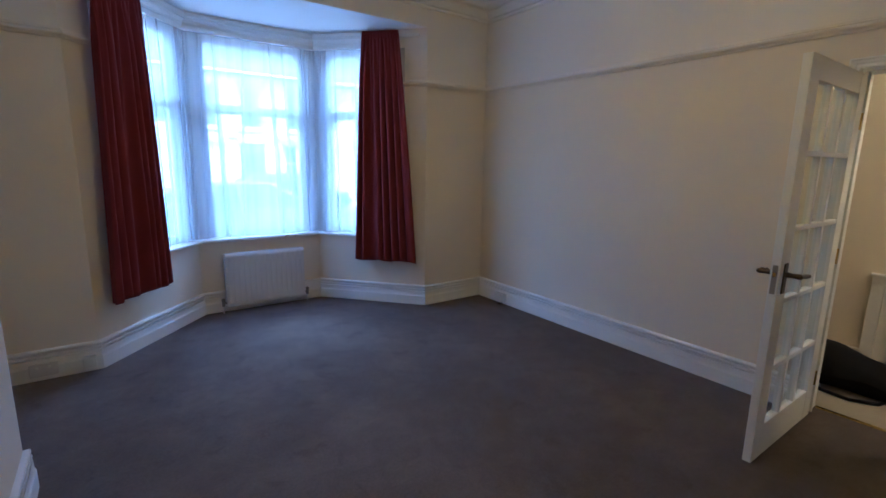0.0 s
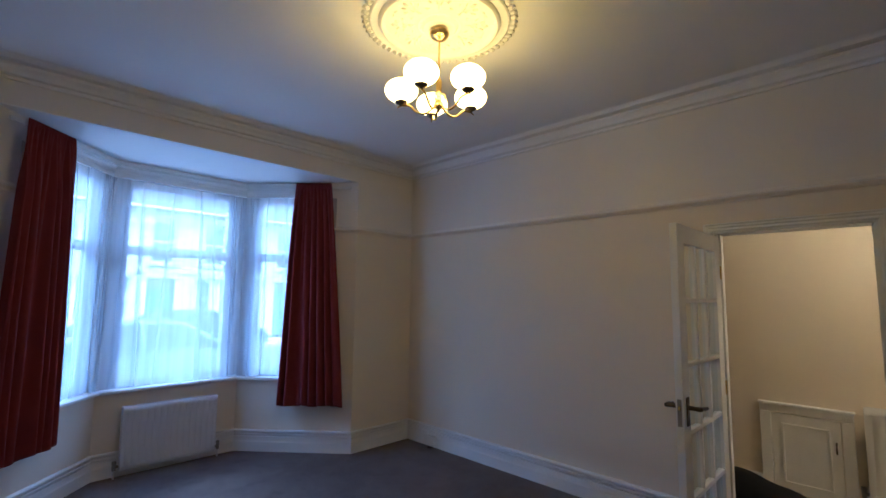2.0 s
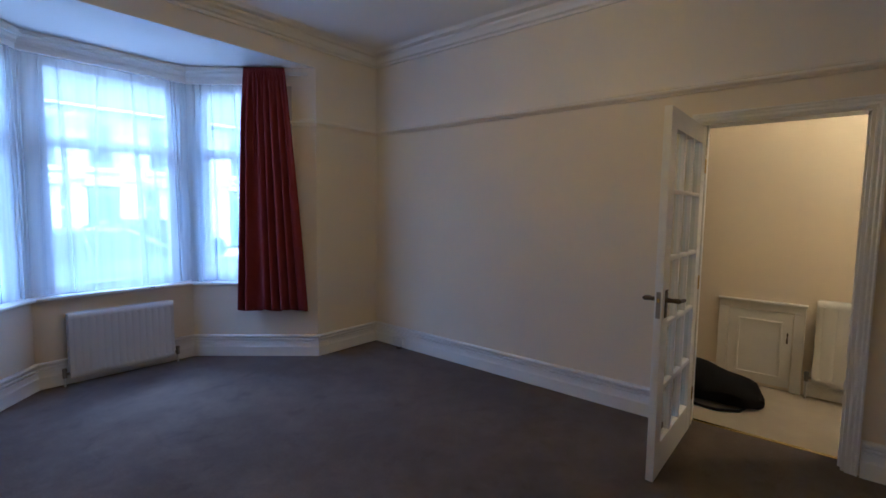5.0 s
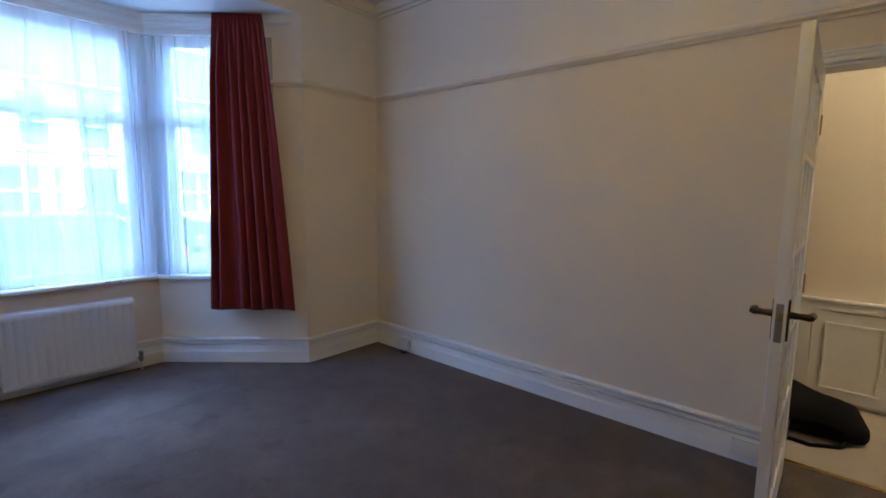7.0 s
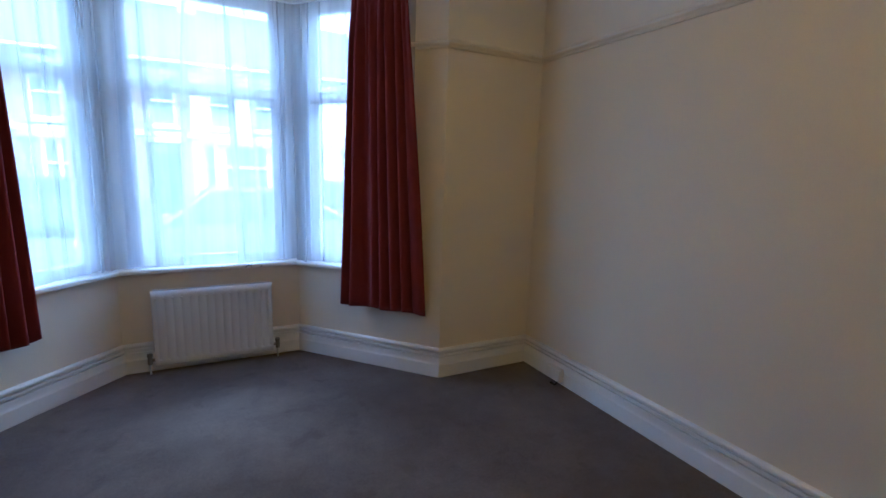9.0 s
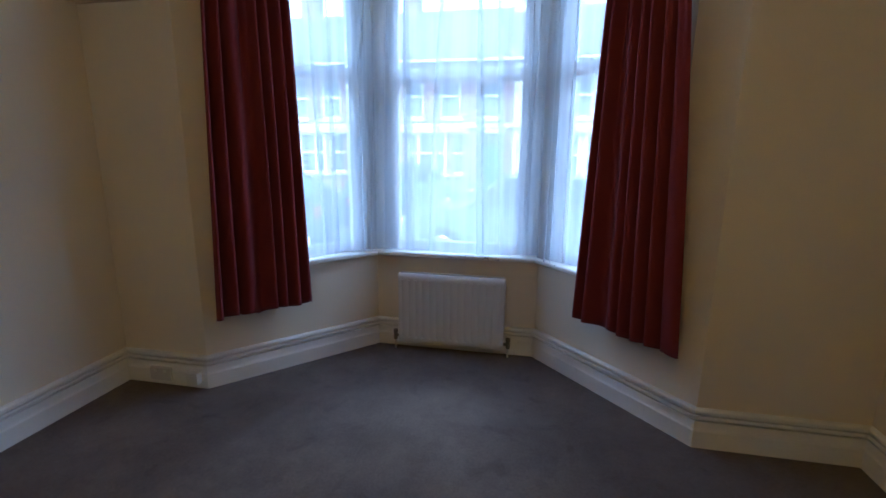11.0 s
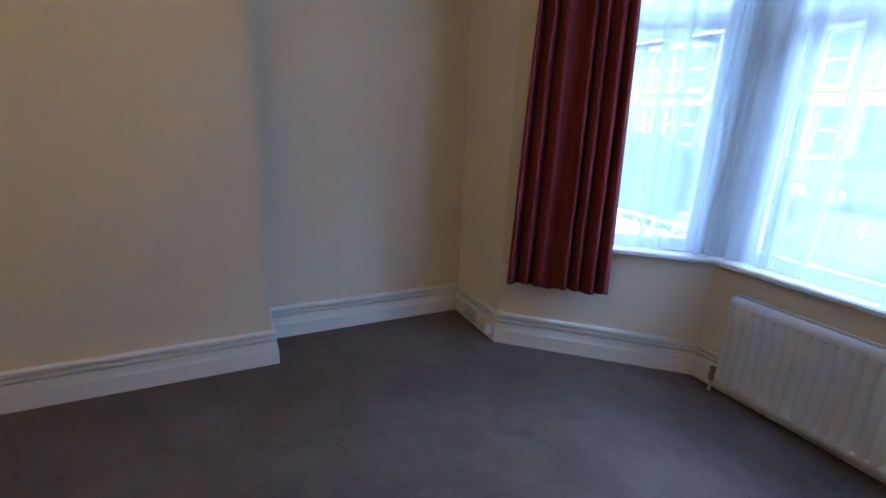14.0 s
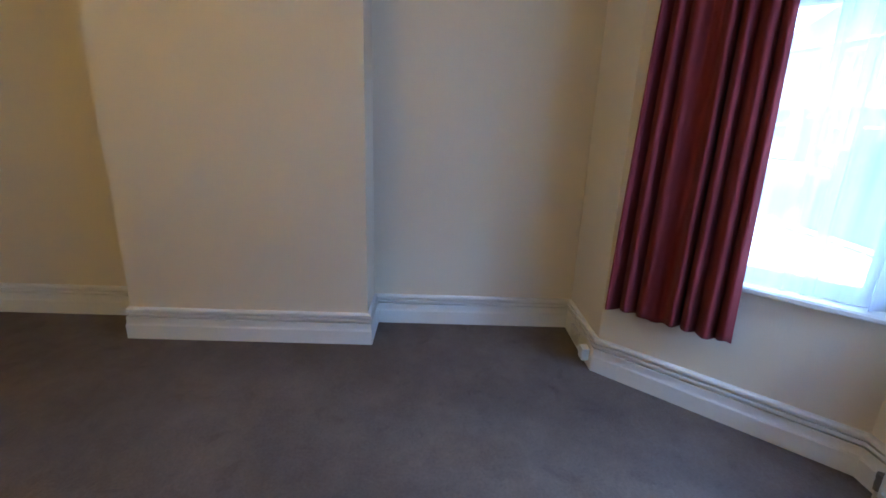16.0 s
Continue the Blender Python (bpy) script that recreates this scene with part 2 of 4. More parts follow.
# ---- mesh helpers ----
def box(bm, x0, y0, z0, x1, y1, z1, bevel=0.0):
    x0, x1, y0, y1, z0, z1 = min(x0, x1), max(x0, x1), min(y0, y1), max(y0, y1), min(z0, z1), max(z0, z1)
    c = [bm.verts.new(p) for p in ((x0, y0, z0), (x1, y0, z0), (x1, y1, z0), (x0, y1, z0), (x0, y0, z1), (x1, y0, z1), (x1, y1, z1), (x0, y1, z1))]
    fs = [bm.faces.new([c[i] for i in f]) for f in ((3, 2, 1, 0), (4, 5, 6, 7), (0, 1, 5, 4), (1, 2, 6, 5), (2, 3, 7, 6), (3, 0, 4, 7))]
    if bevel:
        es = list({e for f in fs for e in f.edges})
        bmesh.ops.bevel(bm, geom=es, offset=bevel, segments=2, profile=0.6, affect="EDGES")
    return bm


def prism(bm, pts, z0, z1):
    lo = [bm.verts.new((x, y, z0)) for x, y in pts]
    hi = [bm.verts.new((x, y, z1)) for x, y in pts]
    bm.faces.new(lo[::-1])
    bm.faces.new(hi)
    k = len(pts)
    for i in range(k):
        bm.faces.new((lo[i], lo[(i + 1) % k], hi[(i + 1) % k], hi[i]))
    return bm


def offset_path(path, d, closed=False):
    """The path moved by d to its left, with mitred corners."""
    out = []
    k = len(path)
    for i, p in enumerate(path):
        p = Vector(p)
        ds = []
        if i > 0 or closed:
            ds.append((p - Vector(path[i - 1])).normalized())
        if i < k - 1 or closed:
            ds.append((Vector(path[(i + 1) % k]) - p).normalized())
        ns = [Vector((-v.y, v.x)) for v in ds]
        m = ns[0] if len(ns) == 1 else (ns[0] + ns[1]) / (1 + ns[0].dot(ns[1]))
        out.append(p + m * d)
    return out


def sweep(bm, path, profile, closed=False):
    """profile: (distance into the room, z), run along the path's left side."""
    rings = []
    for d, z in profile:
        rings.append([bm.verts.new((q.x, q.y, z)) for q in offset_path(path, d, closed)])
    k, m = len(path), len(profile)
    for j in range(m):
        a, b = rings[j], rings[(j + 1) % m]
        for i in range(k if closed else k - 1):
            bm.faces.new((a[i], a[(i + 1) % k], b[(i + 1) % k], b[i]))
    if not closed:
        bm.faces.new([r[0] for r in rings][::-1])
        bm.faces.new([r[-1] for r in rings])
    bmesh.ops.recalc_face_normals(bm, faces=bm.faces[:])
    return bm


def lathe(bm, prof, n=24, m=Matrix()):
    """prof: (radius, z) from bottom to top, round z."""
    rings = []
    for r, z in prof:
        if r < 1e-5:
            rings.append([bm.verts.new(m @ Vector((0, 0, z)))])
        else:
            rings.append([bm.verts.new(m @ Vector((r * math.cos(a * math.tau / n), r * math.sin(a * math.tau / n), z))) for a in range(n)])
    for a, b in zip(rings, rings[1:]):
        for i in range(n):
            q = [a[i % len(a)], a[(i + 1) % n % len(a)], b[(i + 1) % n % len(b)], b[i % len(b)]]
            q = list(dict.fromkeys(q))
            if len(q) > 2:
                bm.faces.new(q)
    for r in (rings[0], rings[-1]):
        if len(r) > 2:
            bm.faces.new(r)
    bmesh.ops.recalc_face_normals(bm, faces=bm.faces[:])
    return bm


def tube(bm, pts, radius, n=10):
    pts = [Vector(p) for p in pts]
    rings = []
    for i, p in enumerate(pts):
        d = (pts[min(i + 1, len(pts) - 1)] - pts[max(i - 1, 0)]).normalized()
        a = d.cross(Vector((0.31, 0.17, 1) if abs(d.z) < 0.9 else (1, 0.2, 0))).normalized()
        b = d.cross(a)
        r = radius[i] if isinstance(radius, (list, tuple)) else radius
        rings.append([bm.verts.new(p + (a * math.cos(k * math.tau / n) + b * math.sin(k * math.tau / n)) * r) for k in range(n)])
    for a, b in zip(rings, rings[1:]):
        for k in range(n):
            bm.faces.new((a[k], a[(k + 1) % n], b[(k + 1) % n], b[k]))
    bm.faces.new(rings[0])
    bm.faces.new(rings[-1])
    bmesh.ops.recalc_face_normals(bm, faces=bm.faces[:])
    return bm


def part(name, bm, material, parent=None, label="", smooth=False):
    """Links a bmesh as one mesh object, under parent if there is one."""
    me = bpy.data.meshes.new(name)
    bm.to_mesh(me)
    bm.free()
    me.materials.append(material)
    if smooth:
        for p in me.polygons:
            p.use_smooth = True
        me.set_sharp_from_angle(angle=radians(40))
    ob = new(name, me)
    if parent is not None:
        ob.parent = parent
    return tagged(ob, label)


def shared(name, ob, m):
    """One more piece on ob's mesh, under the same parent."""
    o = new(name, ob.data)
    o.parent, o.matrix_basis = ob.parent, m
    return o


def B():
    return bmesh.new()


# ---- the room ----
CEIL_Z, BAY_Z = 3.06, 2.735
DOOR0, DOOR1, DOOR_H = -3.958, -3.12, 2.035
BACK = -4.5
AR, AL = (-0.76, 0.0), (-3.546, 0.0)
BR, BL = (-1.563, 0.894), (-2.743, 0.894)
LX, CX = -4.13, -3.80
C0, C1, PY, PX = -1.39, -2.88, -4.10, -3.9
OUTLINE = [(0, BACK), (0, 0), AR, BR, BL, AL, (LX, 0), (LX, C0), (CX, C0), (CX, C1), (LX, C1), (LX, PY), (PX, PY), (PX, BACK)]
TH = 0.2
OUTER = [tuple(v) for v in offset_path(OUTLINE, -TH, True)]


def wall(name, i, z0, z1, label):
    j = (i + 1) % len(OUTLINE)
    ob = part(name, prism(B(), [OUTLINE[i], OUTER[i], OUTER[j], OUTLINE[j]][::-1], z0, z1), WALL)
    bm = bmesh.new()
    bm.from_mesh(ob.data)
    bmesh.ops.recalc_face_normals(bm, faces=bm.faces[:])
    bm.to_mesh(ob.data)
    bm.free()
    return tagged(ob, label, "wall", "", "structure")


bm = B()
box(bm, 0, DOOR1, 0, 0.15, 0, CEIL_Z)
box(bm, 0, BACK, 0, 0.15, DOOR0, CEIL_Z)
box(bm, 0, DOOR0, DOOR_H, 0.15, DOOR1, CEIL_Z)
tagged(part("wall_east", bm, WALL), "cream painted wall with the doorway to the hall", "wall", "", "structure")
wall("wall_north_east", 1, 0, CEIL_Z, "cream painted wall beside the bay window")
wall("wall_bay_east", 2, 0, 0.695, "cream painted wall under the bay window")
wall("wall_bay_north", 3, 0, 0.695, "cream painted wall under the bay window")
wall("wall_bay_west", 4, 0, 0.695, "cream painted wall under the bay window")
wall("wall_north_west", 5, 0, CEIL_Z, "cream painted wall beside the bay window")
wall("wall_west_1", 6, 0, CEIL_Z, "cream painted alcove wall")
wall("chimney_breast_north", 7, 0, CEIL_Z, "cream painted side of the chimney breast")
wall("chimney_breast", 8, 0, CEIL_Z, "cream painted plain chimney breast without fireplace")
wall("chimney_breast_south", 9, 0, CEIL_Z, "cream painted side of the chimney breast")
wall("wall_west_2", 10, 0, CEIL_Z, "cream painted alcove wall")
wall("wall_pier_1", 11, 0, CEIL_Z, "cream painted wall return")
wall("wall_pier_2", 12, 0, CEIL_Z, "cream painted wall return")
wall("wall_south", 13, 0, CEIL_Z, "cream painted back wall")
bm = B()
box(bm, AL[0], 0, BAY_Z + 0.036, AR[0], 0.2, CEIL_Z)
tagged(part("wall_beam", bm, WALL), "cream painted beam across the bay opening", "wall", "", "structure")


def along(p, q, s, out):
    """The point s metres from p towards q, moved outwards (to the right) by out."""
    p, q = Vector(p), Vector(q)
    d = (q - p).normalized()
    return p + d * s + Vector((d.y, -d.x)) * out


SPLAY = (Vector(BR) - Vector(AR)).length
PIER = 0.3
for name, p, q in (("wall_bay_pier_east", AR, BR), ("wall_bay_pier_west", AL, BL)):
    flip = 1 if p is AR else -1
    pts = [along(p, q, 0, 0), along(p, q, 0, 0.2 * flip), along(p, q, PIER, 0.2 * flip), along(p, q, PIER, 0)]
    if p is AR:
        pts[1] = Vector((AR[0] + 0.02, 0.2))
    else:
        pts[1] = Vector((AL[0] - 0.02, 0.2))
    bm = prism(B(), [tuple(v) for v in pts], 0.695, BAY_Z + 0.05)
    bmesh.ops.recalc_face_normals(bm, faces=bm.faces[:])
    tagged(part(name, bm, WALL), "cream painted reveal beside the bay window", "wall", "", "structure")

# head above the windows
e0, e1 = tuple(along(AR, BR, PIER, 0)), tuple(along(AL, BL, PIER, 0))
bm = sweep(B(), [e0, BR, BL, e1], [(0.0, 2.6), (0.0, BAY_Z + 0.15), (-0.2, BAY_Z + 0.15), (-0.2, 2.6)])
tagged(part("bay_head", bm, GLOSS), "white painted board above the bay windows", "trim", "", "structure")
bm = prism(B(), [AR, (BR[0], BR[1] + 0.1), (BL[0], BL[1] + 0.1), AL], BAY_Z, BAY_Z + 0.12)
bmesh.ops.translate(bm, verts=bm.verts[:], vec=(0, 0.002, 0))
for v in bm.verts:
    if v.co.y < 0.01:
        v.co.z += 0.028
tagged(part("ceiling_bay", bm, CEIL), "white painted bay ceiling", "ceiling", "", "structure")
bm = box(B(), LX - 0.2, BACK - 0.2, CEIL_Z, 0.15, 0.2, CEIL_Z + 0.15)
tagged(part("ceiling", bm, CEIL), "white painted ceiling", "ceiling", "", "structure")
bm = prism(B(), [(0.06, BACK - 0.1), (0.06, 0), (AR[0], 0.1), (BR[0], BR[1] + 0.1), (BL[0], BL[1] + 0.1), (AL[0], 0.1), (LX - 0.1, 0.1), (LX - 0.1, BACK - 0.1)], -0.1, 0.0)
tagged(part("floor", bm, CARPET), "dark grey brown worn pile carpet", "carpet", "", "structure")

SK = [(0, 0), (0.031, 0), (0.031, 0.09), (0.0295, 0.095), (0.0265, 0.102), (0.025, 0.114), (0.025, 0.145), (0.003, 0.141), (0.003, 0.152), (0.024, 0.156), (0.0255, 0.16), (0.0255, 0.167), (0.024, 0.172), (0.003, 0.168), (0.003, 0.178), (0.0215, 0.182), (0.0235, 0.187), (0.0235, 0.197), (0.019, 0.203), (0.008, 0.207), (0, 0.208)]
path = [(0, DOOR1 + 0.055)] + OUTLINE[1:] + [(0, BACK), (0, DOOR0 - 0.055)]
tagged(part("baseboard", sweep(B(), path, SK), GLOSS), "tall white moulded skirting board", "skirting", "", "structure")
RAIL = [(0, 2.225), (0.012, 2.225), (0.018, 2.236), (0.034, 2.246), (0.038, 2.262), (0.026, 2.268), (0.016, 2.272), (0.012, 2.284), (0, 2.288)]
a0, a1 = tuple(along(AR, BR, 0.28, 0)), tuple(along(AL, BL, 0.28, 0))
tagged(part("picture_rail", sweep(B(), [a1, AL] + OUTLINE[6:] + [(0, BACK), (0, 0), AR, a0], RAIL), WALL), "cream painted picture rail", "picture rail", "", "structure")
COR = [(0, CEIL_Z), (0, 2.93), (0.016, 2.93), (0.02, 2.945), (0.006, 2.95), (0.006, 2.958), (0.03, 2.965), (0.045, 2.985), (0.07, 3.005), (0.074, 3.018), (0.058, 3.022), (0.058, 3.03), (0.11, 3.036), (0.125, 3.05), (0.145, CEIL_Z)]
ring = [(0, BACK), (0, 0), (LX, 0)] + OUTLINE[7:]
tagged(part("cornice", sweep(B(), ring, COR, True), CEIL), "white moulded plaster cornice", "cornice", "", "structure")
BC = [(0, BAY_Z), (0, 2.64), (0.012, 2.64), (0.016, 2.66), (0.03, 2.675), (0.034, 2.7), (0.05, 2.712), (0.055, BAY_Z)]
tagged(part("cornice_bay", sweep(B(), [e0, BR, BL, e1], BC), GLOSS), "white moulding above the bay windows", "cornice", "", "structure")

# ---- bay windows ----
IN0, IN1 = 0.05, 0.12


def window(name, m, w, label):
    """A white framed window with a top light; local x along the wall, y outwards, z up."""
    root = tagged(new(name), label, "window", "", "structure")
    root.matrix_world = m
    z0, z1, zt = 0.73, 2.6, 1.955
    f = 0.05
    bm = B()
    for b in ((0, 0, z0, f, 0.07, z1), (w - f, 0, z0, w, 0.07, z1), (f, 0, z0, w - f, 0.07, z0 + f), (f, 0, z1 - f, w - f, 0.07, z1), (f, 0, zt - 0.02, w - f, 0.07, zt + 0.02)):
        box(bm, *b, bevel=0.006)
    part("window_frame", bm, UPVC, root)
    for a, b in ((z0 + f, zt - 0.02), (zt + 0.02, z1 - f)):
        s = 0.022
        bm = B()
        for q in ((f, 0.012, a, f + s, 0.055, b), (w - f - s, 0.012, a, w - f, 0.055, b), (f + s, 0.012, a, w - f - s, 0.055, a + s), (f + s, 0.012, b - s, w - f - s, 0.055, b)):
            box(bm, *q, bevel=0.004)
        sash = part("sash", bm, UPVC, root)
        pane = part("pane", box(B(), f + s, 0.03, a + s, w - f - s, 0.036, b - s), GLASS, sash)
        pane.visible_shadow = False
    return root


def frame_matrix(p, q, s, out):
    p, q = Vector(p), Vector(q)
    d = (q - p).normalized()
    o = p + d * s + Vector((-d.y, d.x)) * out
    return Matrix.Translation((o.x, o.y, 0)) @ Matrix.Rotation(math.atan2(d.y, d.x), 4, "Z")


POST = 0.09
window("window_1", frame_matrix(BL, BR, POST, IN0), 1.18 - 2 * POST, "white framed centre bay window with a top light")
window("window_2", frame_matrix(AL, BL, PIER, IN0), SPLAY - PIER - POST, "white framed side bay window with a top light")
window("window_3", frame_matrix(BR, AR, POST, IN0), SPLAY - PIER - POST, "white framed side bay window with a top light")
for nm, c, p, q in (("window_post_1", BR, AR, BL), ("window_post_2", BL, BR, AL)):
    d0, d1 = (Vector(p) - Vector(c)).normalized(), (Vector(q) - Vector(c)).normalized()
    path3 = [tuple(Vector(c) + d0 * POST), c, tuple(Vector(c) + d1 * POST)]
    bm = sweep(B(), path3, [(-0.035, 0.73), (-0.15, 0.73), (-0.15, 2.6), (-0.035, 2.6)])
    tagged(part(nm, bm, UPVC), "white painted corner post of the bay window", "window post", "", "structure")
SILL = [(0.045, 0.7), (0.052, 0.706), (0.052, 0.722), (0.044, 0.73), (-0.22, 0.735), (-0.22, 0.695), (0.0, 0.695)]
tagged(part("window_sill", sweep(B(), [e0, BR, BL, e1], SILL), SILLW), "white gloss painted bay window sill", "window sill", "", "structure")

# ---- door ----
bm = B()
box(bm, -0.002, DOOR1 - 0.025, 0, 0.152, DOOR1 + 0.001, DOOR_H)
box(bm, -0.002, DOOR0 - 0.001, 0, 0.152, DOOR0 + 0.025, DOOR_H)
box(bm, -0.002, DOOR0 + 0.025, DOOR_H - 0.02, 0.152, DOOR1 - 0.025, DOOR_H + 0.002)
box(bm, 0.045, DOOR0 + 0.025, 0, 0.058, DOOR0 + 0.037, DOOR_H - 0.02)
box(bm, 0.045, DOOR1 - 0.037, 0, 0.058, DOOR1 - 0.025, DOOR_H - 0.02)
tagged(part("door_frame", bm, GLOSS), "white painted door lining", "door frame", "", "structure")
ARCH = [(0.0, 0.0), (0.014, 0.0), (0.018, 0.009), (0.016, 0.022), (0.022, 0.03), (0.022, 0.042), (0.028, 0.048), (0.028, 0.056), (0.0, 0.058)]


def architrave(name, x, sign, y0, y1, h, label):
    """A mitred moulded surround in a plane of one x; sign: the way into the room."""
    bm = B()
    rings = []
    for t, w in ARCH:
        rings.append([bm.verts.new((x + sign * t, yy, zz)) for yy, zz in ((y0 - w, 0), (y0 - w, h + w), (y1 + w, h + w), (y1 + w, 0))])
    for a, b in zip(rings, rings[1:] + rings[:1]):
        for i in range(3):
            bm.faces.new((a[i], a[i + 1], b[i + 1], b[i]))
    bm.faces.new([r[0] for r in rings])
    bm.faces.new([r[3] for r in rings])
    bmesh.ops.recalc_face_normals(bm, faces=bm.faces[:])
    return tagged(part(name, bm, GLOSS), label, "architrave", "", "structure")


architrave("door_trim", -0.002, -1, DOOR0 + 0.008, DOOR1 - 0.008, DOOR_H - 0.006, "white moulded architrave round the doorway")


def glazed_door():
    root = tagged(new("glazed_door"), "white glazed fifteen pane door standing open into the room", "door", "", "")
    root.matrix_world = Matrix.Translation((-0.024, -3.12, 0)) @ Matrix.Rotation(radians(180.0), 4, "Z")
    w, h, t = 0.832, 1.99, 0.04
    gx0, gx1 = 0.1, w - 0.112
    zs = [0.19, 0.498, 0.85, 1.207, 1.563, 1.885]
    bm = B()
    box(bm, 0, 0, 0.008, gx0, t, h, 0.003)
    box(bm, gx1, 0, 0.008, w, t, h, 0.003)
    box(bm, gx0, 0.001, 0.008, gx1, t - 0.001, zs[0], 0.002)
    box(bm, gx0, 0.001, zs[-1], gx1, t - 0.001, h, 0.002)
    part("leaf", bm, GLOSS, root)
    cw = (gx1 - gx0) / 3
    for z in zs[1:-1]:
        part("glazing_bar", box(B(), gx0, 0.002, z - 0.012, gx1, t - 0.002, z + 0.012, 0.004), GLOSS, root)
    for i in (1, 2):
        part("glazing_bar", box(B(), gx0 + cw * i - 0.014, 0.003, zs[0], gx0 + cw * i + 0.014, t - 0.003, zs[-1], 0.004), GLOSS, root)
    for i in range(3):
        for a, b in zip(zs, zs[1:]):
            pane = part("pane", box(B(), gx0 + cw * i + 0.004, 0.018, a + 0.004, gx0 + cw * (i + 1) - 0.004, 0.022, b - 0.004), GLASS, root)
            pane.visible_shadow = False
    hx, hz = w - 0.062, 0.972
    for side, y, d in (("near", 0.0, -1), ("far", t, 1)):
        hd = part("handle", box(B(), hx - 0.02, y, hz - 0.075, hx + 0.02, y + d * 0.006, hz + 0.075, 0.002), DARKBRASS, root, "tarnished brass lever handle on a backplate")
        bm = tube(B(), [(hx, y + d * 0.004, hz + 0.02), (hx, y + d * 0.035, hz + 0.02), (hx, y + d * 0.066, hz + 0.02)], [0.014, 0.011, 0.014])
        tube(bm, [(hx + 0.008, y + d * 0.066, hz + 0.02), (hx - 0.02, y + d * 0.068, hz + 0.021), (hx - 0.05, y + d * 0.07, hz + 0.017), (hx - 0.085, y + d * 0.068, hz + 0.013), (hx - 0.1, y + d * 0.068, hz + 0.012), (hx - 0.114, y + d * 0.068, hz + 0.01)], [0.011, 0.008, 0.012, 0.007, 0.01, 0.004])
        part("lever", bm, DARKBRASS, hd, smooth=True)
    part("latch_plate", box(B(), w - 0.001, t / 2 - 0.011, 0.9, w + 0.0015, t / 2 + 0.011, 1.04), NICKEL, root, "metal latch plate on the door edge")
    part("latch_bolt", box(B(), w, t / 2 - 0.006, 0.985, w + 0.009, t / 2 + 0.006, 1.005, 0.002), BRASS, root)
    for z in (0.25, 1.0, 1.75):
        part("hinge", tube(B(), [(-0.004, t + 0.002, z - 0.045), (-0.004, t + 0.002, z + 0.045)], 0.006), BRASS, root)
    return root


glazed_door()


# ---- curtains ----
def curtain(name, p, q, s_top, s_bot, z0, z1, off, label, seed):
    """A gathered curtain between two stretches of the line p-q, hung off the wall into the room."""
    rnd = random.Random(seed)
    p, q = Vector(p), Vector(q)
    d = (q - p).normalized()
    nrm = Vector((-d.y, d.x))
    if nrm.y > 0:
        nrm = -nrm
    NU, NV = 220, 60
    folds = 6.4
    ph = [rnd.uniform(0, 6.28) for _ in range(6)]
    root = tagged(new(name), label, "curtain", "red curtains", "")
    bm = B()
    grid = []
    for j in range(NV + 1):
        v = j / NV
        z = z1 + (z0 - z1) * v
        e = min(1.0, v / 0.22)
        e = e * e * (3 - 2 * e)
        row = []
        for i in range(NU + 1):
            u = i / NU
            uu = u + 0.01 * math.sin(math.tau * 2.3 * u + ph[0]) * e
            k = v ** 0.8
            s = (s_top[0] + (s_top[1] - s_top[0]) * uu) * (1 - k) + (s_bot[0] + (s_bot[1] - s_bot[0]) * uu) * k
            uw = u + 0.035 * math.sin(1.3 * u * math.tau + ph[1]) + 0.014 * math.sin(2.9 * u * math.tau + ph[2]) + 0.016 * math.sin(v * 2.6 + 4 * u + ph[2])
            a = math.tau * folds * uw
            sn = math.sin(a)
            size = 0.9 + 0.3 * math.sin(math.tau * 1.7 * u + ph[4]) + 0.22 * math.sin(math.tau * 3.3 * u + ph[0] + 1.2 * v)
            deep = (0.03 + 0.026 * v) * e * size * (0.55 * sn + 0.9 * math.sqrt(0.5 + 0.5 * sn + 0.015) - 0.55)
            gather = max(0.0, 1 - v / 0.6) * min(1.0, v / 0.05)
            deep += 0.011 * gather * math.sin(math.tau * folds * 1.7 * u + ph[5] + 0.8 * v)
            deep += 0.006 * math.sin(math.tau * 3.1 * u + 4 * v + ph[3]) * v
            if v < 0.05:
                deep += 0.006 * math.sin(math.tau * 26 * u) * min(1.0, (0.05 - v) / 0.02)
            s += 0.008 * e * math.cos(a + ph[3]) * (0.6 + 0.4 * v) * min(1.0, 8 * u, 8 * (1 - u))
            w = p + d * s + nrm * (off + deep)
            zz = z - (0.007 * math.sin(2.5 * math.tau * u + ph[5]) - 0.013 * sn) * v ** 6
            row.append(bm.verts.new((w.x, w.y, zz)))
        grid.append(row)
    for a, b in zip(grid, grid[1:]):
        for i in range(NU):
            bm.faces.new((a[i], a[i + 1], b[i + 1], b[i]))
    ob = part("cloth", bm, RED, root, smooth=True)
    so = ob.modifiers.new("thick", "SOLIDIFY")
    so.thickness, so.offset = 0.004, 0
    bm = B()
    for i in range(18):
        u = (i + 0.5) / 18
        s = s_top[0] + (s_top[1] - s_top[0]) * u
        w = p + d * s + nrm * (off - 0.028)
        box(bm, w.x - 0.003, w.y - 0.003, z1 - 0.05, w.x + 0.003, w.y + 0.003, z1 - 0.005)
    part("hooks", bm, PLAST, root)
    return root


S = lambda x: abs(x) / 0.668
curtain("curtain", AR, BR, (S(-0.175), S(-0.42)), (S(-0.045), S(-0.48)), 0.47, 2.728, 0.105, "long red lined curtain drawn back at the bay window", 3)
curtain("curtain", AL, BL, (S(0.1), S(0.39)), (S(0.035), S(0.435)), 0.46, 2.72, 0.105, "long red lined curtain drawn back at the bay window", 8)
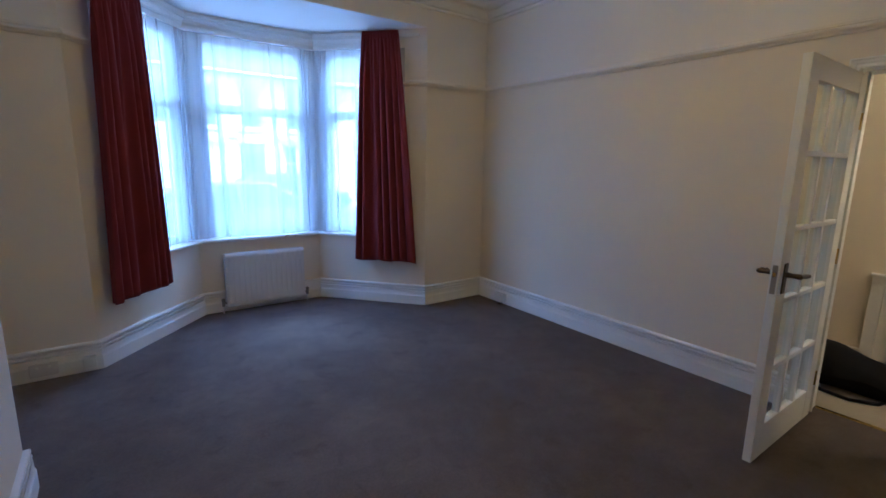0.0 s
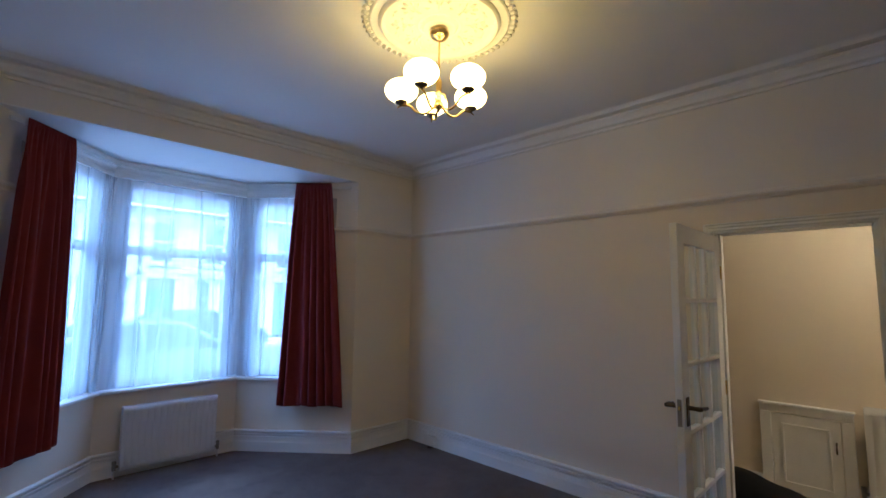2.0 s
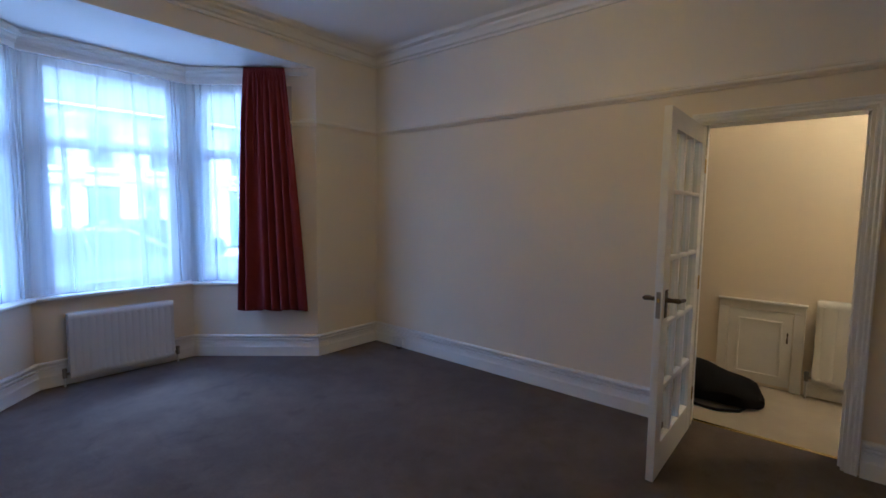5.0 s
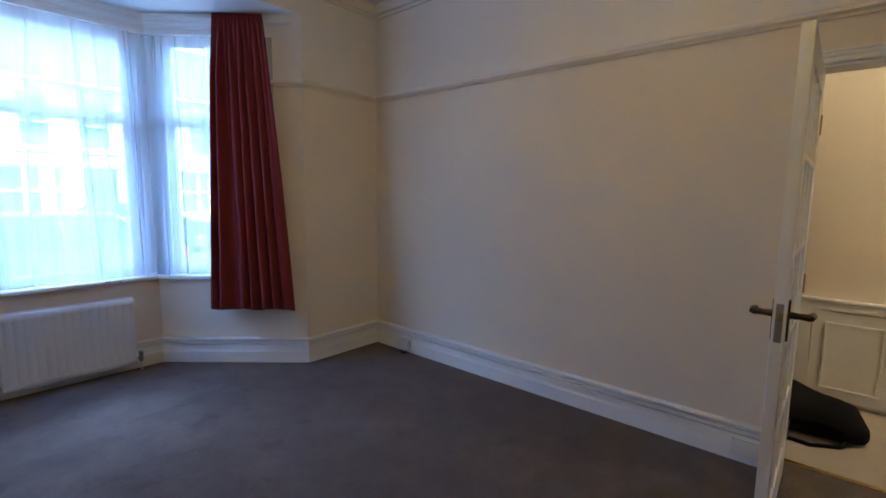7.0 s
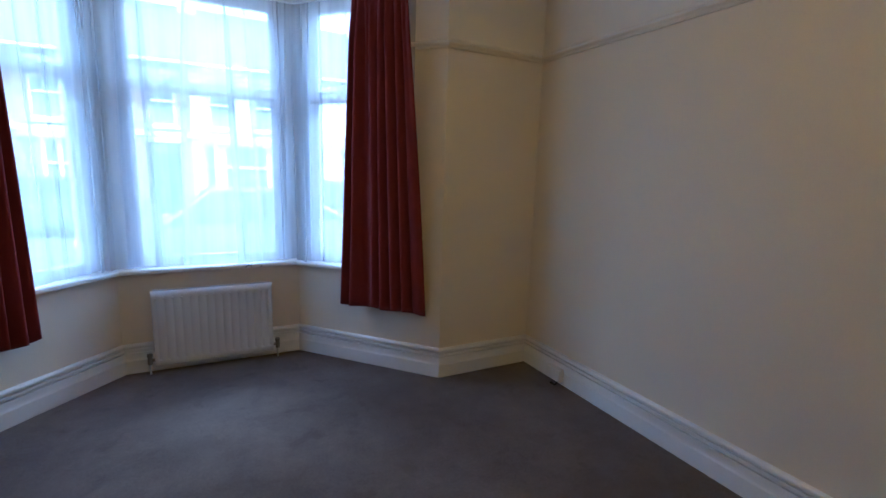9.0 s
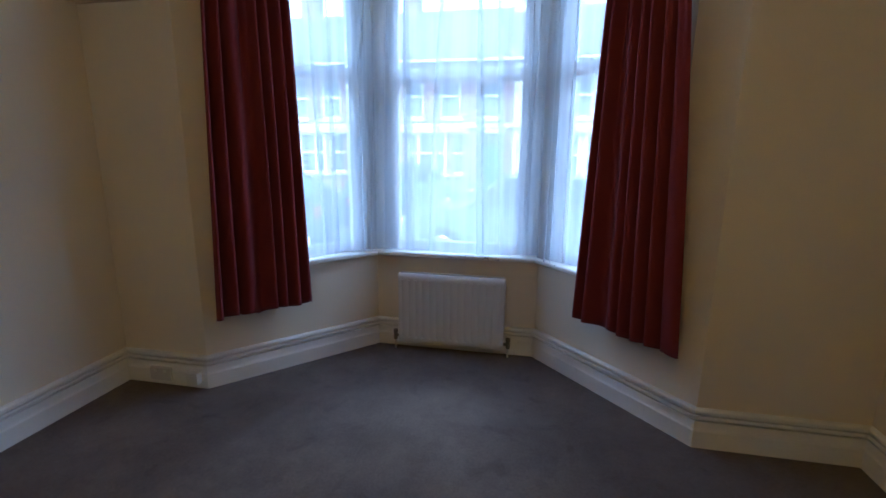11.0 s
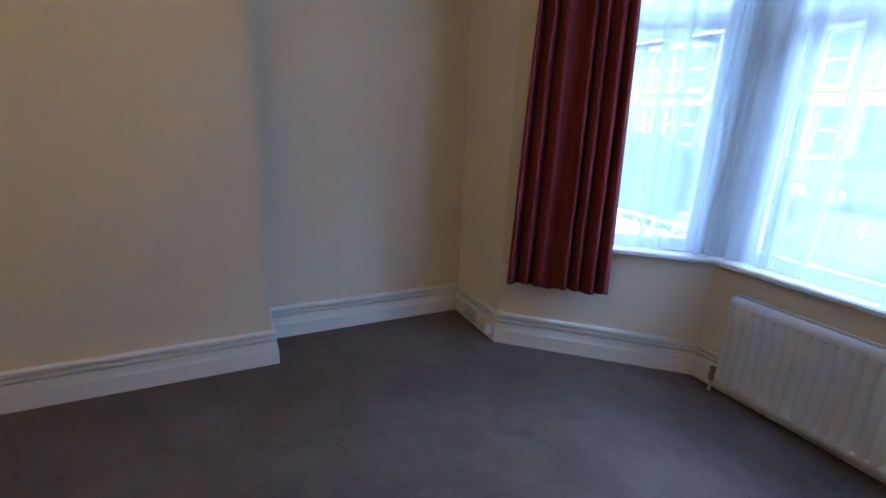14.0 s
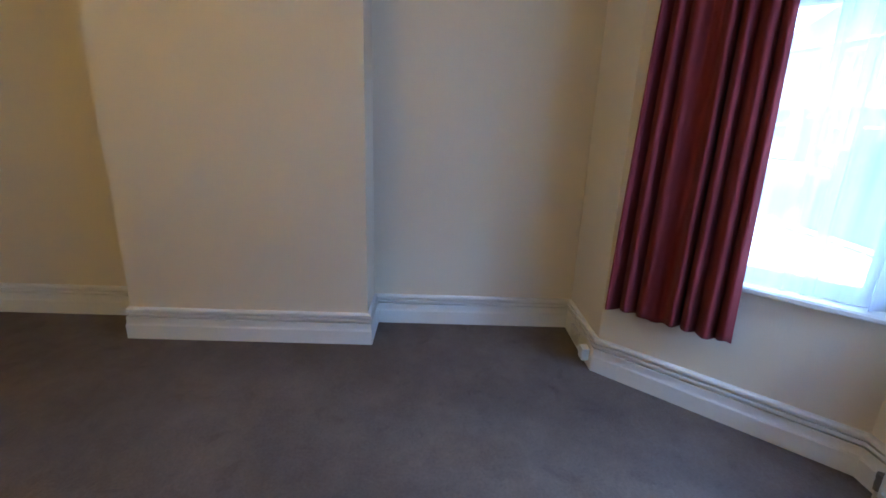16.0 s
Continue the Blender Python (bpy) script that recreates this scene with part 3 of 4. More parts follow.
bm = sweep(B(), [tuple(along(AR, BR, 0.06, 0)), BR, BL, tuple(along(AL, BL, 0.06, 0))], [(0.055, 2.675), (0.072, 2.675), (0.072, 2.7), (0.055, 2.7)])
tagged(part("curtain_track", bm, PLAST), "white plastic curtain track bent round the bay", "curtain track")


def net_curtain(p, q, s0, s1, off, seed, label):
    rnd = random.Random(seed)
    p, q = Vector(p), Vector(q)
    d = (q - p).normalized()
    nrm = Vector((-d.y, d.x))
    if nrm.y > 0:
        nrm = -nrm
    L = s1 - s0
    NU, NV = int(L * 700), 20
    # folds: place at the head, place at the sill, width, fullness
    cs = []
    n_folds = max(3, int(L * 5.6))
    for i in range(n_folds):
        c = (i + 0.5 + rnd.uniform(-0.35, 0.35)) / n_folds
        c1 = c + (c - 0.5) * rnd.uniform(0.0, 0.2) + rnd.uniform(-0.06, 0.06)
        cs.append((c, c1, rnd.uniform(0.011, 0.018), rnd.uniform(0.8, 1.35)))
        if rnd.random() < 0.4:
            cs.append((c + 0.012 / L, c1 + 0.03 / L, rnd.uniform(0.008, 0.012), rnd.uniform(0.4, 0.7)))
    for e in (0.0, 1.0):
        for _ in range(5):
            c = abs(e - rnd.uniform(0.0, 0.13))
            cs.append((c, c + rnd.uniform(-0.02, 0.02), rnd.uniform(0.016, 0.024), rnd.uniform(0.6, 0.9)))
    ph = [rnd.uniform(0, 6.28) for _ in range(6)]
    bm = B()
    grid = []
    for j in range(NV + 1):
        v = j / NV
        row = []
        for i in range(NU + 1):
            u = i / NU
            e = 0.35 + 0.65 * min(1, v * 3)
            y = 0.007 * math.sin(u * L * 38 + 2.8 * math.sin(u * L * 7 + ph[0]) + ph[1])
            shift = 0.0
            for c, c1, w, h in cs:
                x = (u - c - (c1 - c) * v ** 0.8) * L / (w * (0.75 + 0.5 * v))
                g = math.exp(-x * x)
                y += 0.034 * h * g * math.sin(2.2 * x)
                shift -= 0.07 * h * x * g
            s = s0 + u * L + shift * e
            w3 = p + d * s + nrm * (off + y * e)
            z = 2.585 + (0.74 - 2.585) * v + 0.008 * math.sin(u * L * 7 + ph[3]) * v
            row.append(bm.verts.new((w3.x, w3.y, z)))
        grid.append(row)
    for a, b in zip(grid, grid[1:]):
        for i in range(NU):
            bm.faces.new((a[i], a[i + 1], b[i + 1], b[i]))
    return tagged(part("net_curtain", bm, NET, smooth=True), label, "net curtain", "net curtains")


net_curtain(BL, BR, 0.0, 1.18, 0.018, 5, "sheer white net curtain hanging to the sill of the centre window")
net_curtain(AL, BL, 0.22, SPLAY, 0.018, 11, "sheer white net curtain hanging to the sill of a side window")
net_curtain(AR, BR, 0.22, SPLAY, 0.018, 21, "sheer white net curtain hanging to the sill of a side window")


# ---- radiator ----
def radiator(name, m, w, z0, z1, n, label):
    """A fluted panel radiator; local x along the wall, front at y = 0, wall at y = depth."""
    root = tagged(new(name), label, "radiator")
    root.matrix_world = m
    h = z1 - z0
    p = w / n
    xs = []
    for i in range(n):
        a = i * p
        xs += [(a + 0.0, 0.0), (a + p * 0.36, 0.0), (a + p * 0.44, 0.0038), (a + p * 0.54, 0.0038), (a + p * 0.62, 0.0)]
    xs.append((w, 0.0))
    bm = B()
    zs = [(z0, 0.012, 0), (z0 + 0.012, 0.002, 0), (z0 + 0.04, 0, 0), (z0 + 0.052, 0, 1), (z1 - 0.05, 0, 1), (z1 - 0.04, 0, 0), (z1 - 0.012, 0.002, 0), (z1, 0.012, 0)]
    rows = [[bm.verts.new((x, y * k + o, z)) for x, y in xs] for z, o, k in zs]
    for a, b in zip(rows, rows[1:]):
        for i in range(len(xs) - 1):
            bm.faces.new((a[i], a[i + 1], b[i + 1], b[i]))
    back = [[bm.verts.new((x, 0.018, z)) for x in (0, w)] for z in (z0, z1)]
    bm.faces.new([r[0] for r in rows] + [back[1][0], back[0][0]])
    bm.faces.new([r[-1] for r in rows][::-1] + [back[0][1], back[1][1]])
    for i in range(n):
        c = i * p + p * 0.49
        for z, t, b in ((z0 + 0.046, 0.0, 0.005), (z1 - 0.05, 0.005, 0.0)):
            v = [bm.verts.new(q) for q in ((c - p * 0.2, -b, z - 0.006), (c + p * 0.2, -b, z - 0.006), (c + p * 0.16, -t, z + 0.006), (c - p * 0.16, -t, z + 0.006), (c - p * 0.2, 0.004, z - 0.006), (c + p * 0.2, 0.004, z - 0.006), (c + p * 0.16, 0.004, z + 0.006), (c - p * 0.16, 0.004, z + 0.006))]
            for f in ((0, 1, 2, 3), (0, 4, 5, 1), (3, 2, 6, 7), (0, 3, 7, 4), (1, 5, 6, 2)):
                bm.faces.new([v[k] for k in f])
    bmesh.ops.recalc_face_normals(bm, faces=bm.faces[:])
    part("front_panel", bm, RADW, root, smooth=True)
    part("back_panel", box(B(), 0.01, 0.055, z0 + 0.01, w - 0.01, 0.068, z1 - 0.015, 0.004), RADW, root)
    bm = B()
    for i in range(int(w / 0.025)):
        box(bm, i * 0.025 + 0.006, 0.019, z0 + 0.03, i * 0.025 + 0.009, 0.054, z1 - 0.03)
    part("convector_fins", bm, RADW, root)
    bm = B()
    box(bm, 0.004, 0.012, z1 - 0.012, w - 0.004, 0.02, z1 + 0.002, 0.002)
    box(bm, 0.004, 0.058, z1 - 0.012, w - 0.004, 0.066, z1 + 0.002, 0.002)
    for i in range(int(w / 0.03)):
        box(bm, i * 0.03 + 0.008, 0.02, z1 - 0.034, i * 0.03 + 0.014, 0.058, z1 - 0.026)
    part("top_grille", bm, RADW, root)
    for x in (-0.004, w + 0.001):
        part("side_panel", box(B(), x, 0.014, z0 + 0.02, x + 0.003, 0.066, z1 - 0.004, 0.001), RADW, root)
    for x, s in ((0.0, -1), (w, 1)):
        bm = tube(B(), [(x, 0.035, z0 + 0.04), (x + s * 0.035, 0.035, z0 + 0.04)], 0.011)
        lathe(bm, [(0.0, 0.0), (0.014, 0.0), (0.016, 0.03), (0.014, 0.05), (0.017, 0.055), (0.017, 0.075), (0.0, 0.08)], 12, Matrix.Translation((x + s * 0.035, 0.035, z0 + 0.01)))
        v = part("valve", bm, NICKEL, root, "dull metal radiator valve", smooth=True)
        part("pipe", tube(B(), [(x + s * 0.035, 0.035, 0.0), (x + s * 0.035, 0.035, z0 + 0.015)], 0.0075), RADW, v)
    for x in (0.12, w - 0.12):
        part("bracket", box(B(), x, 0.068, z0 + 0.05, x + 0.03, 0.118, z1 - 0.06), RADW, root)
    return root


radiator("radiator", Matrix.Translation((-2.547, 0.776, 0)), 0.765, 0.06, 0.588, 15, "white fluted panel radiator under the bay window")


# ---- chandelier and rose ----
LX0, LY0 = -1.856, -2.304
rose = tagged(new("ceiling_rose"), "round white plaster ceiling rose with beaded rim", "ceiling rose")
rose.matrix_world = Matrix.Translation((LX0, LY0, CEIL_Z)) @ Matrix.Rotation(math.pi, 4, "X") @ Matrix.Diagonal((1.03, 1.03, 1, 1))
bm = lathe(B(), [(0.0, -0.005), (0.372, -0.005), (0.372, 0.01), (0.362, 0.016), (0.345, 0.012), (0.325, 0.014), (0.316, 0.03), (0.306, 0.034), (0.296, 0.028), (0.29, 0.012), (0.28, 0.008), (0.13, 0.012), (0.115, 0.022), (0.1, 0.02), (0.085, 0.034), (0.0, 0.036)][::-1], 96)
part("disc", bm, CEIL, rose, smooth=True)
bead0 = None
for i in range(58):
    a = i * math.tau / 58
    m = Matrix.Rotation(a, 4, "Z") @ Matrix.Translation((0.392, 0, 0.002))
    if bead0 is None:
        bm = B()
        bmesh.ops.create_icosphere(bm, subdivisions=1, radius=1.0)
        bmesh.ops.scale(bm, verts=bm.verts[:], vec=(0.024, 0.0175, 0.02))
        bead0 = part("bead", bm, CEIL, rose)
        bead0.matrix_basis = m
    else:
        shared("bead", bead0, m)
leaf0 = None
for k in range(8):
    for r, t, sx in ((0.24, 0.0, 0.85), (0.225, 0.13, 0.7), (0.225, -0.13, 0.7), (0.2, 0.24, 0.6), (0.2, -0.24, 0.6), (0.185, 0.06, 0.7), (0.185, -0.06, 0.7), (0.15, 0.0, 0.8), (0.25, 0.32, 0.5), (0.25, 0.46, 0.5), (0.155, 0.39, 0.6), (0.1, 0.1, 0.9), (0.1, 0.5, 0.9)):
        m = Matrix.Rotation(k * math.tau / 8 + t, 4, "Z") @ Matrix.Translation((r, 0, 0.01)) @ Matrix.Rotation(t * 3, 4, "Z") @ Matrix.Scale(sx, 4)
        if leaf0 is None:
            bm = B()
            bmesh.ops.create_icosphere(bm, subdivisions=1, radius=1.0)
            bmesh.ops.scale(bm, verts=bm.verts[:], vec=(0.026, 0.012, 0.018))
            leaf0 = part("leaf", bm, CEIL, rose)
            leaf0.matrix_basis = m
        else:
            shared("leaf", leaf0, m)

lamp = tagged(new("chandelier"), "brass five arm ceiling light with lit round opal glass shades", "chandelier")
lamp.matrix_world = Matrix.Translation((LX0, LY0, -0.022))
part("ceiling_cup", lathe(B(), [(0.0, 2.98), (0.012, 2.98), (0.018, 2.986), (0.038, 2.994), (0.051, 3.008), (0.055, 3.022), (0.05, 3.032), (0.03, 3.04), (0.022, 3.06), (0.0, 3.06)], 32), BRASS, lamp, smooth=True)
part("stem", tube(B(), [(0, 0, 2.69), (0, 0, 2.975)], 0.0055), BRASS, lamp, smooth=True)
part("sleeve", lathe(B(), [(0.0, 2.64), (0.014, 2.64), (0.0155, 2.66), (0.0155, 2.755), (0.012, 2.765), (0.0, 2.77)], 20), BRASS, lamp, smooth=True)
part("hub", lathe(B(), [(0.0, 2.575), (0.006, 2.578), (0.01, 2.59), (0.024, 2.6), (0.028, 2.612), (0.024, 2.628), (0.016, 2.64), (0.0, 2.645)], 24), BRASS, lamp, smooth=True)
vx, vy = 0.706, 0.708
for k in range(5):
    a = radians(-115 + 72 * k)
    rr, vv = math.cos(a), math.sin(a)
    ux, uy = rr * vy + vv * vx, -rr * vx + vv * vy
    R = 0.205
    pts = []
    for i in range(15):
        t = i / 14
        r = 0.02 + (R - 0.02) * t
        z = 2.61 - 0.045 * math.sin(min(1, t * 1.35) * math.pi) + 0.012 * t
        pts.append((ux * r, uy * r, z))
    pts.append((ux * (R + 0.022), uy * (R + 0.022), 2.608))
    arm = part("arm", tube(B(), pts, [0.006] * 14 + [0.005, 0.003], 8), BRASS, lamp, smooth=True)
    tt = [(ux * (0.03 + 0.02 * math.sin(q * 0.5)), uy * (0.03 + 0.02 * math.sin(q * 0.5)), 2.625 + 0.045 * q / 6) for q in range(7)]
    part("scroll", tube(B(), tt, 0.0035, 6), BRASS, arm)
    T = Matrix.Translation((ux * R, uy * R, 0))
    part("lamp_holder", lathe(B(), [(0.0, 2.618), (0.008, 2.618), (0.012, 2.626), (0.03, 2.634), (0.034, 2.642), (0.0, 2.645)], 20, T), DARKBRASS, arm, smooth=True)
    prof = [(0.0, 2.641), (0.03, 2.642)]
    for i in range(1, 14):
        b = -math.pi / 2 + math.pi * (0.1 + 0.88 * i / 14)
        prof.append((0.0905 * math.cos(b), 2.705 + 0.063 * math.sin(b)))
    prof.append((0.0, 2.768))
    part("shade", lathe(B(), prof, 28, T), GLOBE, arm, "glowing opal glass globe shade", smooth=True)


# ---- sockets, switch ----
def socket(m, w, h, label, name="wall_socket", double=True, deep=0.02, face=None):
    root = tagged(new(name), label, "socket")
    root.matrix_world = m
    part("plate", box(B(), 0, 0, 0, w, deep, h, 0.003), face or PLAST, root)
    for i in range(2 if double else 1):
        x = w * ((0.28, 0.72)[i] if double else 0.5)
        part("rocker", box(B(), x - 0.008, -0.004, h * 0.66, x + 0.008, 0.002, h * 0.85, 0.001), PLAST, root)
    return root


def stray_cable():
    """A short end of black cable hanging from the socket to the carpet."""
    pts = [(-0.078, -0.475, 0.034), (-0.084, -0.472, 0.02), (-0.087, -0.463, 0.008), (-0.085, -0.447, 0.0055), (-0.08, -0.435, 0.0055)]
    root = tagged(new("cable"), "short end of black cable lying below the socket", "cable")
    part("flex", tube(B(), pts, 0.005, 8), BLACK, root, smooth=True)
    part("connector", box(B(), -0.09, -0.437, 0.0005, -0.076, -0.415, 0.012, 0.003), BLACK, root)


stray_cable()
RZ = lambda d: Matrix.Rotation(radians(d), 4, "Z")
socket(Matrix.Translation((-0.076, -0.345, 0.03)) @ RZ(-90), 0.14, 0.085, "white double socket box standing off the skirting board", deep=0.046)
socket(Matrix.Translation((-0.05, -2.93, 0.04)) @ RZ(-90), 0.14, 0.085, "white double socket on the skirting board beside the door")
# white socket; the shadow on its plate is put into the plastic's grey
socket(Matrix.Translation((-3.93, -0.044, 0.03)), 0.15, 0.085, "white double socket on the skirting board in the alcove, its plate greyed for shade", face=SHADEPLAST)
box_ob = tagged(new("phone_box"), "small white telephone box on the skirting board", "phone socket")
box_ob.matrix_world = Matrix.Translation((-3.645, -0.075, 0.04))
part("case", box(B(), 0, 0, 0, 0.075, 0.047, 0.075, 0.006), PLAST, box_ob)
part("cap", box(B(), 0.012, -0.004, 0.012, 0.063, 0.001, 0.063, 0.003), PLAST, box_ob)
sw = tagged(new("light_switch"), "dull metal light switch on the wall beside the door", "light switch")
sw.matrix_world = Matrix.Translation((0, -4.072, 1.42)) @ RZ(-90)
part("plate", box(B(), 0, -0.009, 0, 0.086, 0.002, 0.09, 0.003), STEEL, sw)
for x in (0.022, 0.052):
    part("rocker", box(B(), x, -0.013, 0.03, x + 0.012, -0.008, 0.056, 0.002), STEEL, sw)

# ---- hall ----
HX = 1.25
tagged(part("floor_hall", box(B(), 0.15, -6.0, -0.1, HX + 0.1, -1.0, 0.0), HALLFLOOR), "pale beige hall carpet", "carpet", "", "structure")
tagged(part("threshold_floor", box(B(), 0.06, DOOR0, -0.1, 0.15, DOOR1, 0.0), CARPET), "dark carpet in the doorway", "carpet", "", "structure")
tagged(part("threshold_strip", box(B(), 0.135, DOOR0 + 0.03, 0.0, 0.165, DOOR1 - 0.03, 0.005, 0.002), BRASS), "brass carpet strip in the doorway", "threshold strip", "", "structure")
tagged(part("wall_hall_east", box(B(), HX, -6.0, 0, HX + 0.15, -1.0, CEIL_Z), WALL), "cream painted hall wall", "wall", "", "structure")
tagged(part("wall_hall_north", box(B(), 0.15, -1.0, 0, HX + 0.15, -0.85, CEIL_Z), WALL), "cream painted hall end wall", "wall", "", "structure")
tagged(part("wall_hall_south", box(B(), 0.15, -6.15, 0, HX + 0.15, -6.0, CEIL_Z), WALL), "cream painted hall end wall", "wall", "", "structure")
tagged(part("wall_hall_west", box(B(), 0.0, -6.15, 0, 0.15, BACK, CEIL_Z), WALL), "cream painted hall wall", "wall", "", "structure")
tagged(part("ceiling_hall", box(B(), 0.15, -6.15, CEIL_Z, HX + 0.15, -0.85, CEIL_Z + 0.15), CEIL), "white painted hall ceiling", "ceiling", "", "structure")
tagged(part("baseboard_hall_1", sweep(B(), [(HX, -3.1), (HX, -1.0)], [(d * 0.7, z * 0.6) for d, z in SK]), GLOSS), "white hall skirting board", "skirting", "", "structure")
tagged(part("baseboard_hall_2", sweep(B(), [(HX, -6.0), (HX, -3.72)], [(d * 0.7, z * 0.6) for d, z in SK]), GLOSS), "white hall skirting board", "skirting", "", "structure")


def cupboard():
    root = tagged(new("understairs_cupboard"), "low white panelled cupboard door in a moulded frame", "cupboard")
    y0, y1, h = -3.63, -3.18, 0.64
    bm = B()
    box(bm, HX - 0.03, y1, 0, HX, y1 + 0.075, h + 0.01, 0.004)
    box(bm, HX - 0.03, y0 - 0.075, 0, HX, y0, h + 0.01, 0.004)
    box(bm, HX - 0.03, y0 - 0.075, h + 0.01, HX, y1 + 0.075, h + 0.07, 0.004)
    part("frame", bm, GLOSS, root)
    part("cap_moulding", box(B(), HX - 0.045, y0 - 0.085, h + 0.07, HX, y1 + 0.085, h + 0.09, 0.006), GLOSS, root)
    door = part("door", box(B(), HX - 0.024, y0 + 0.004, 0.03, HX - 0.004, y1 - 0.004, h + 0.004, 0.002), GLOSS, root)
    bm = B()
    a, b, c, d = y0 + 0.07, y1 - 0.07, 0.1, h - 0.07
    for q in ((a, c, b, c + 0.015), (a, d - 0.015, b, d), (a, c + 0.015, a + 0.015, d - 0.015), (b - 0.015, c + 0.015, b, d - 0.015)):
        box(bm, HX - 0.034, q[0], q[1], HX - 0.023, q[2], q[3], 0.003)
    part("panel_moulding", bm, GLOSS, door)
    bm = tube(B(), [(HX - 0.025, y0 + 0.035, 0.40), (HX - 0.045, y0 + 0.035, 0.405), (HX - 0.05, y0 + 0.035, 0.44), (HX - 0.045, y0 + 0.035, 0.475), (HX - 0.025, y0 + 0.035, 0.48)], 0.006)
    part("pull_handle", bm, DARKBRASS, door, "small dark metal pull handle", smooth=True)


cupboard()
radiator("radiator", Matrix.Translation((HX - 0.12, -3.77, 0)) @ RZ(-90), 0.8, 0.13, 0.79, 10, "cream panel radiator on the hall wall")


def bag():
    root = tagged(new("black_bag"), "black nylon bag slumped on the hall floor", "bag")
    bm = B()
    secs = []
    NS, NR = 14, 18
    for i in range(NS + 1):
        t = i / NS
        c = Vector((0.62 + 0.12 * t, -2.85 - 0.66 * t, 0))
        hh = (0.365 - 0.235 * t ** 1.1) * (0.3 + 0.7 * (1 - abs(2 * t - 1) ** 9) ** 0.5)
        ww = 0.19 * (1 - abs(2 * t - 1) ** 5) ** 0.5 + 0.01
        ring = []
        for k in range(NR):
            a = k * math.tau / NR
            y = math.copysign(abs(math.cos(a)) ** 0.7, math.cos(a)) * ww * (1 - 0.25 * max(0, math.sin(a)))
            z = hh * 0.5 * (1 + math.copysign(abs(math.sin(a)) ** 0.75, math.sin(a)))
            wob = 0.012 * math.sin(5 * t + 3 * a) + 0.008 * math.sin(13 * t + 2 * a)
            ring.append(bm.verts.new((c.x + y * 0.97 + wob, c.y + y * 0.2, max(0.001, z + (wob if z > 0.02 else 0)))))
        secs.append(ring)
    for a, b in zip(secs, secs[1:]):
        for k in range(NR):
            bm.faces.new((a[k], a[(k + 1) % NR], b[(k + 1) % NR], b[k]))
    bm.faces.new(secs[0])
    bm.faces.new(secs[-1])
    bmesh.ops.recalc_face_normals(bm, faces=bm.faces[:])
    part("body", bm, BLACK, root, smooth=True)
    part("strap", tube(B(), [(0.5, -2.95, 0.02), (0.44, -3.1, 0.012), (0.42, -3.25, 0.012), (0.5, -3.38, 0.012), (0.58, -3.42, 0.03)], 0.011, 8), BLACK, root, smooth=True)
    part("tag", box(B(), 0.58, -3.44, 0.05, 0.585, -3.4, 0.08), PLAST, root, "small white tag")


bag()
hl = tagged(new("hall_light"), "lit round glass hall ceiling light", "ceiling light")
hl.matrix_world = Matrix.Translation((0.7, -4.6, CEIL_Z))
part("base", lathe(B(), [(0.0, -0.03), (0.07, -0.03), (0.08, 0.0), (0.0, 0.0)], 24), GLOSS, hl)
part("shade", lathe(B(), [(0.0, -0.17), (0.06, -0.16), (0.1, -0.12), (0.1, -0.08), (0.07, -0.03), (0.0, -0.03)], 24), HALLGLOBE, hl, smooth=True)

# ---- street ----
GZ = -0.45
tagged(part("ground", box(B(), -600, 1.3, GZ - 0.3, 600, 900, GZ), PAVE), "grey paving and ground outside", "ground", "", "structure")
tagged(part("road", box(B(), -80, 5.2, GZ, 80, 13.2, GZ + 0.02), ASPHALT), "grey asphalt street", "road", "", "structure")
for nm, y0, y1 in (("pavement_1", 3.6, 5.2), ("pavement_2", 13.2, 15.0)):
    tagged(part(nm, box(B(), -80, y0, GZ, 80, y1, GZ + 0.12, 0.02), PAVE), "grey pavement with kerb", "pavement", "", "structure")


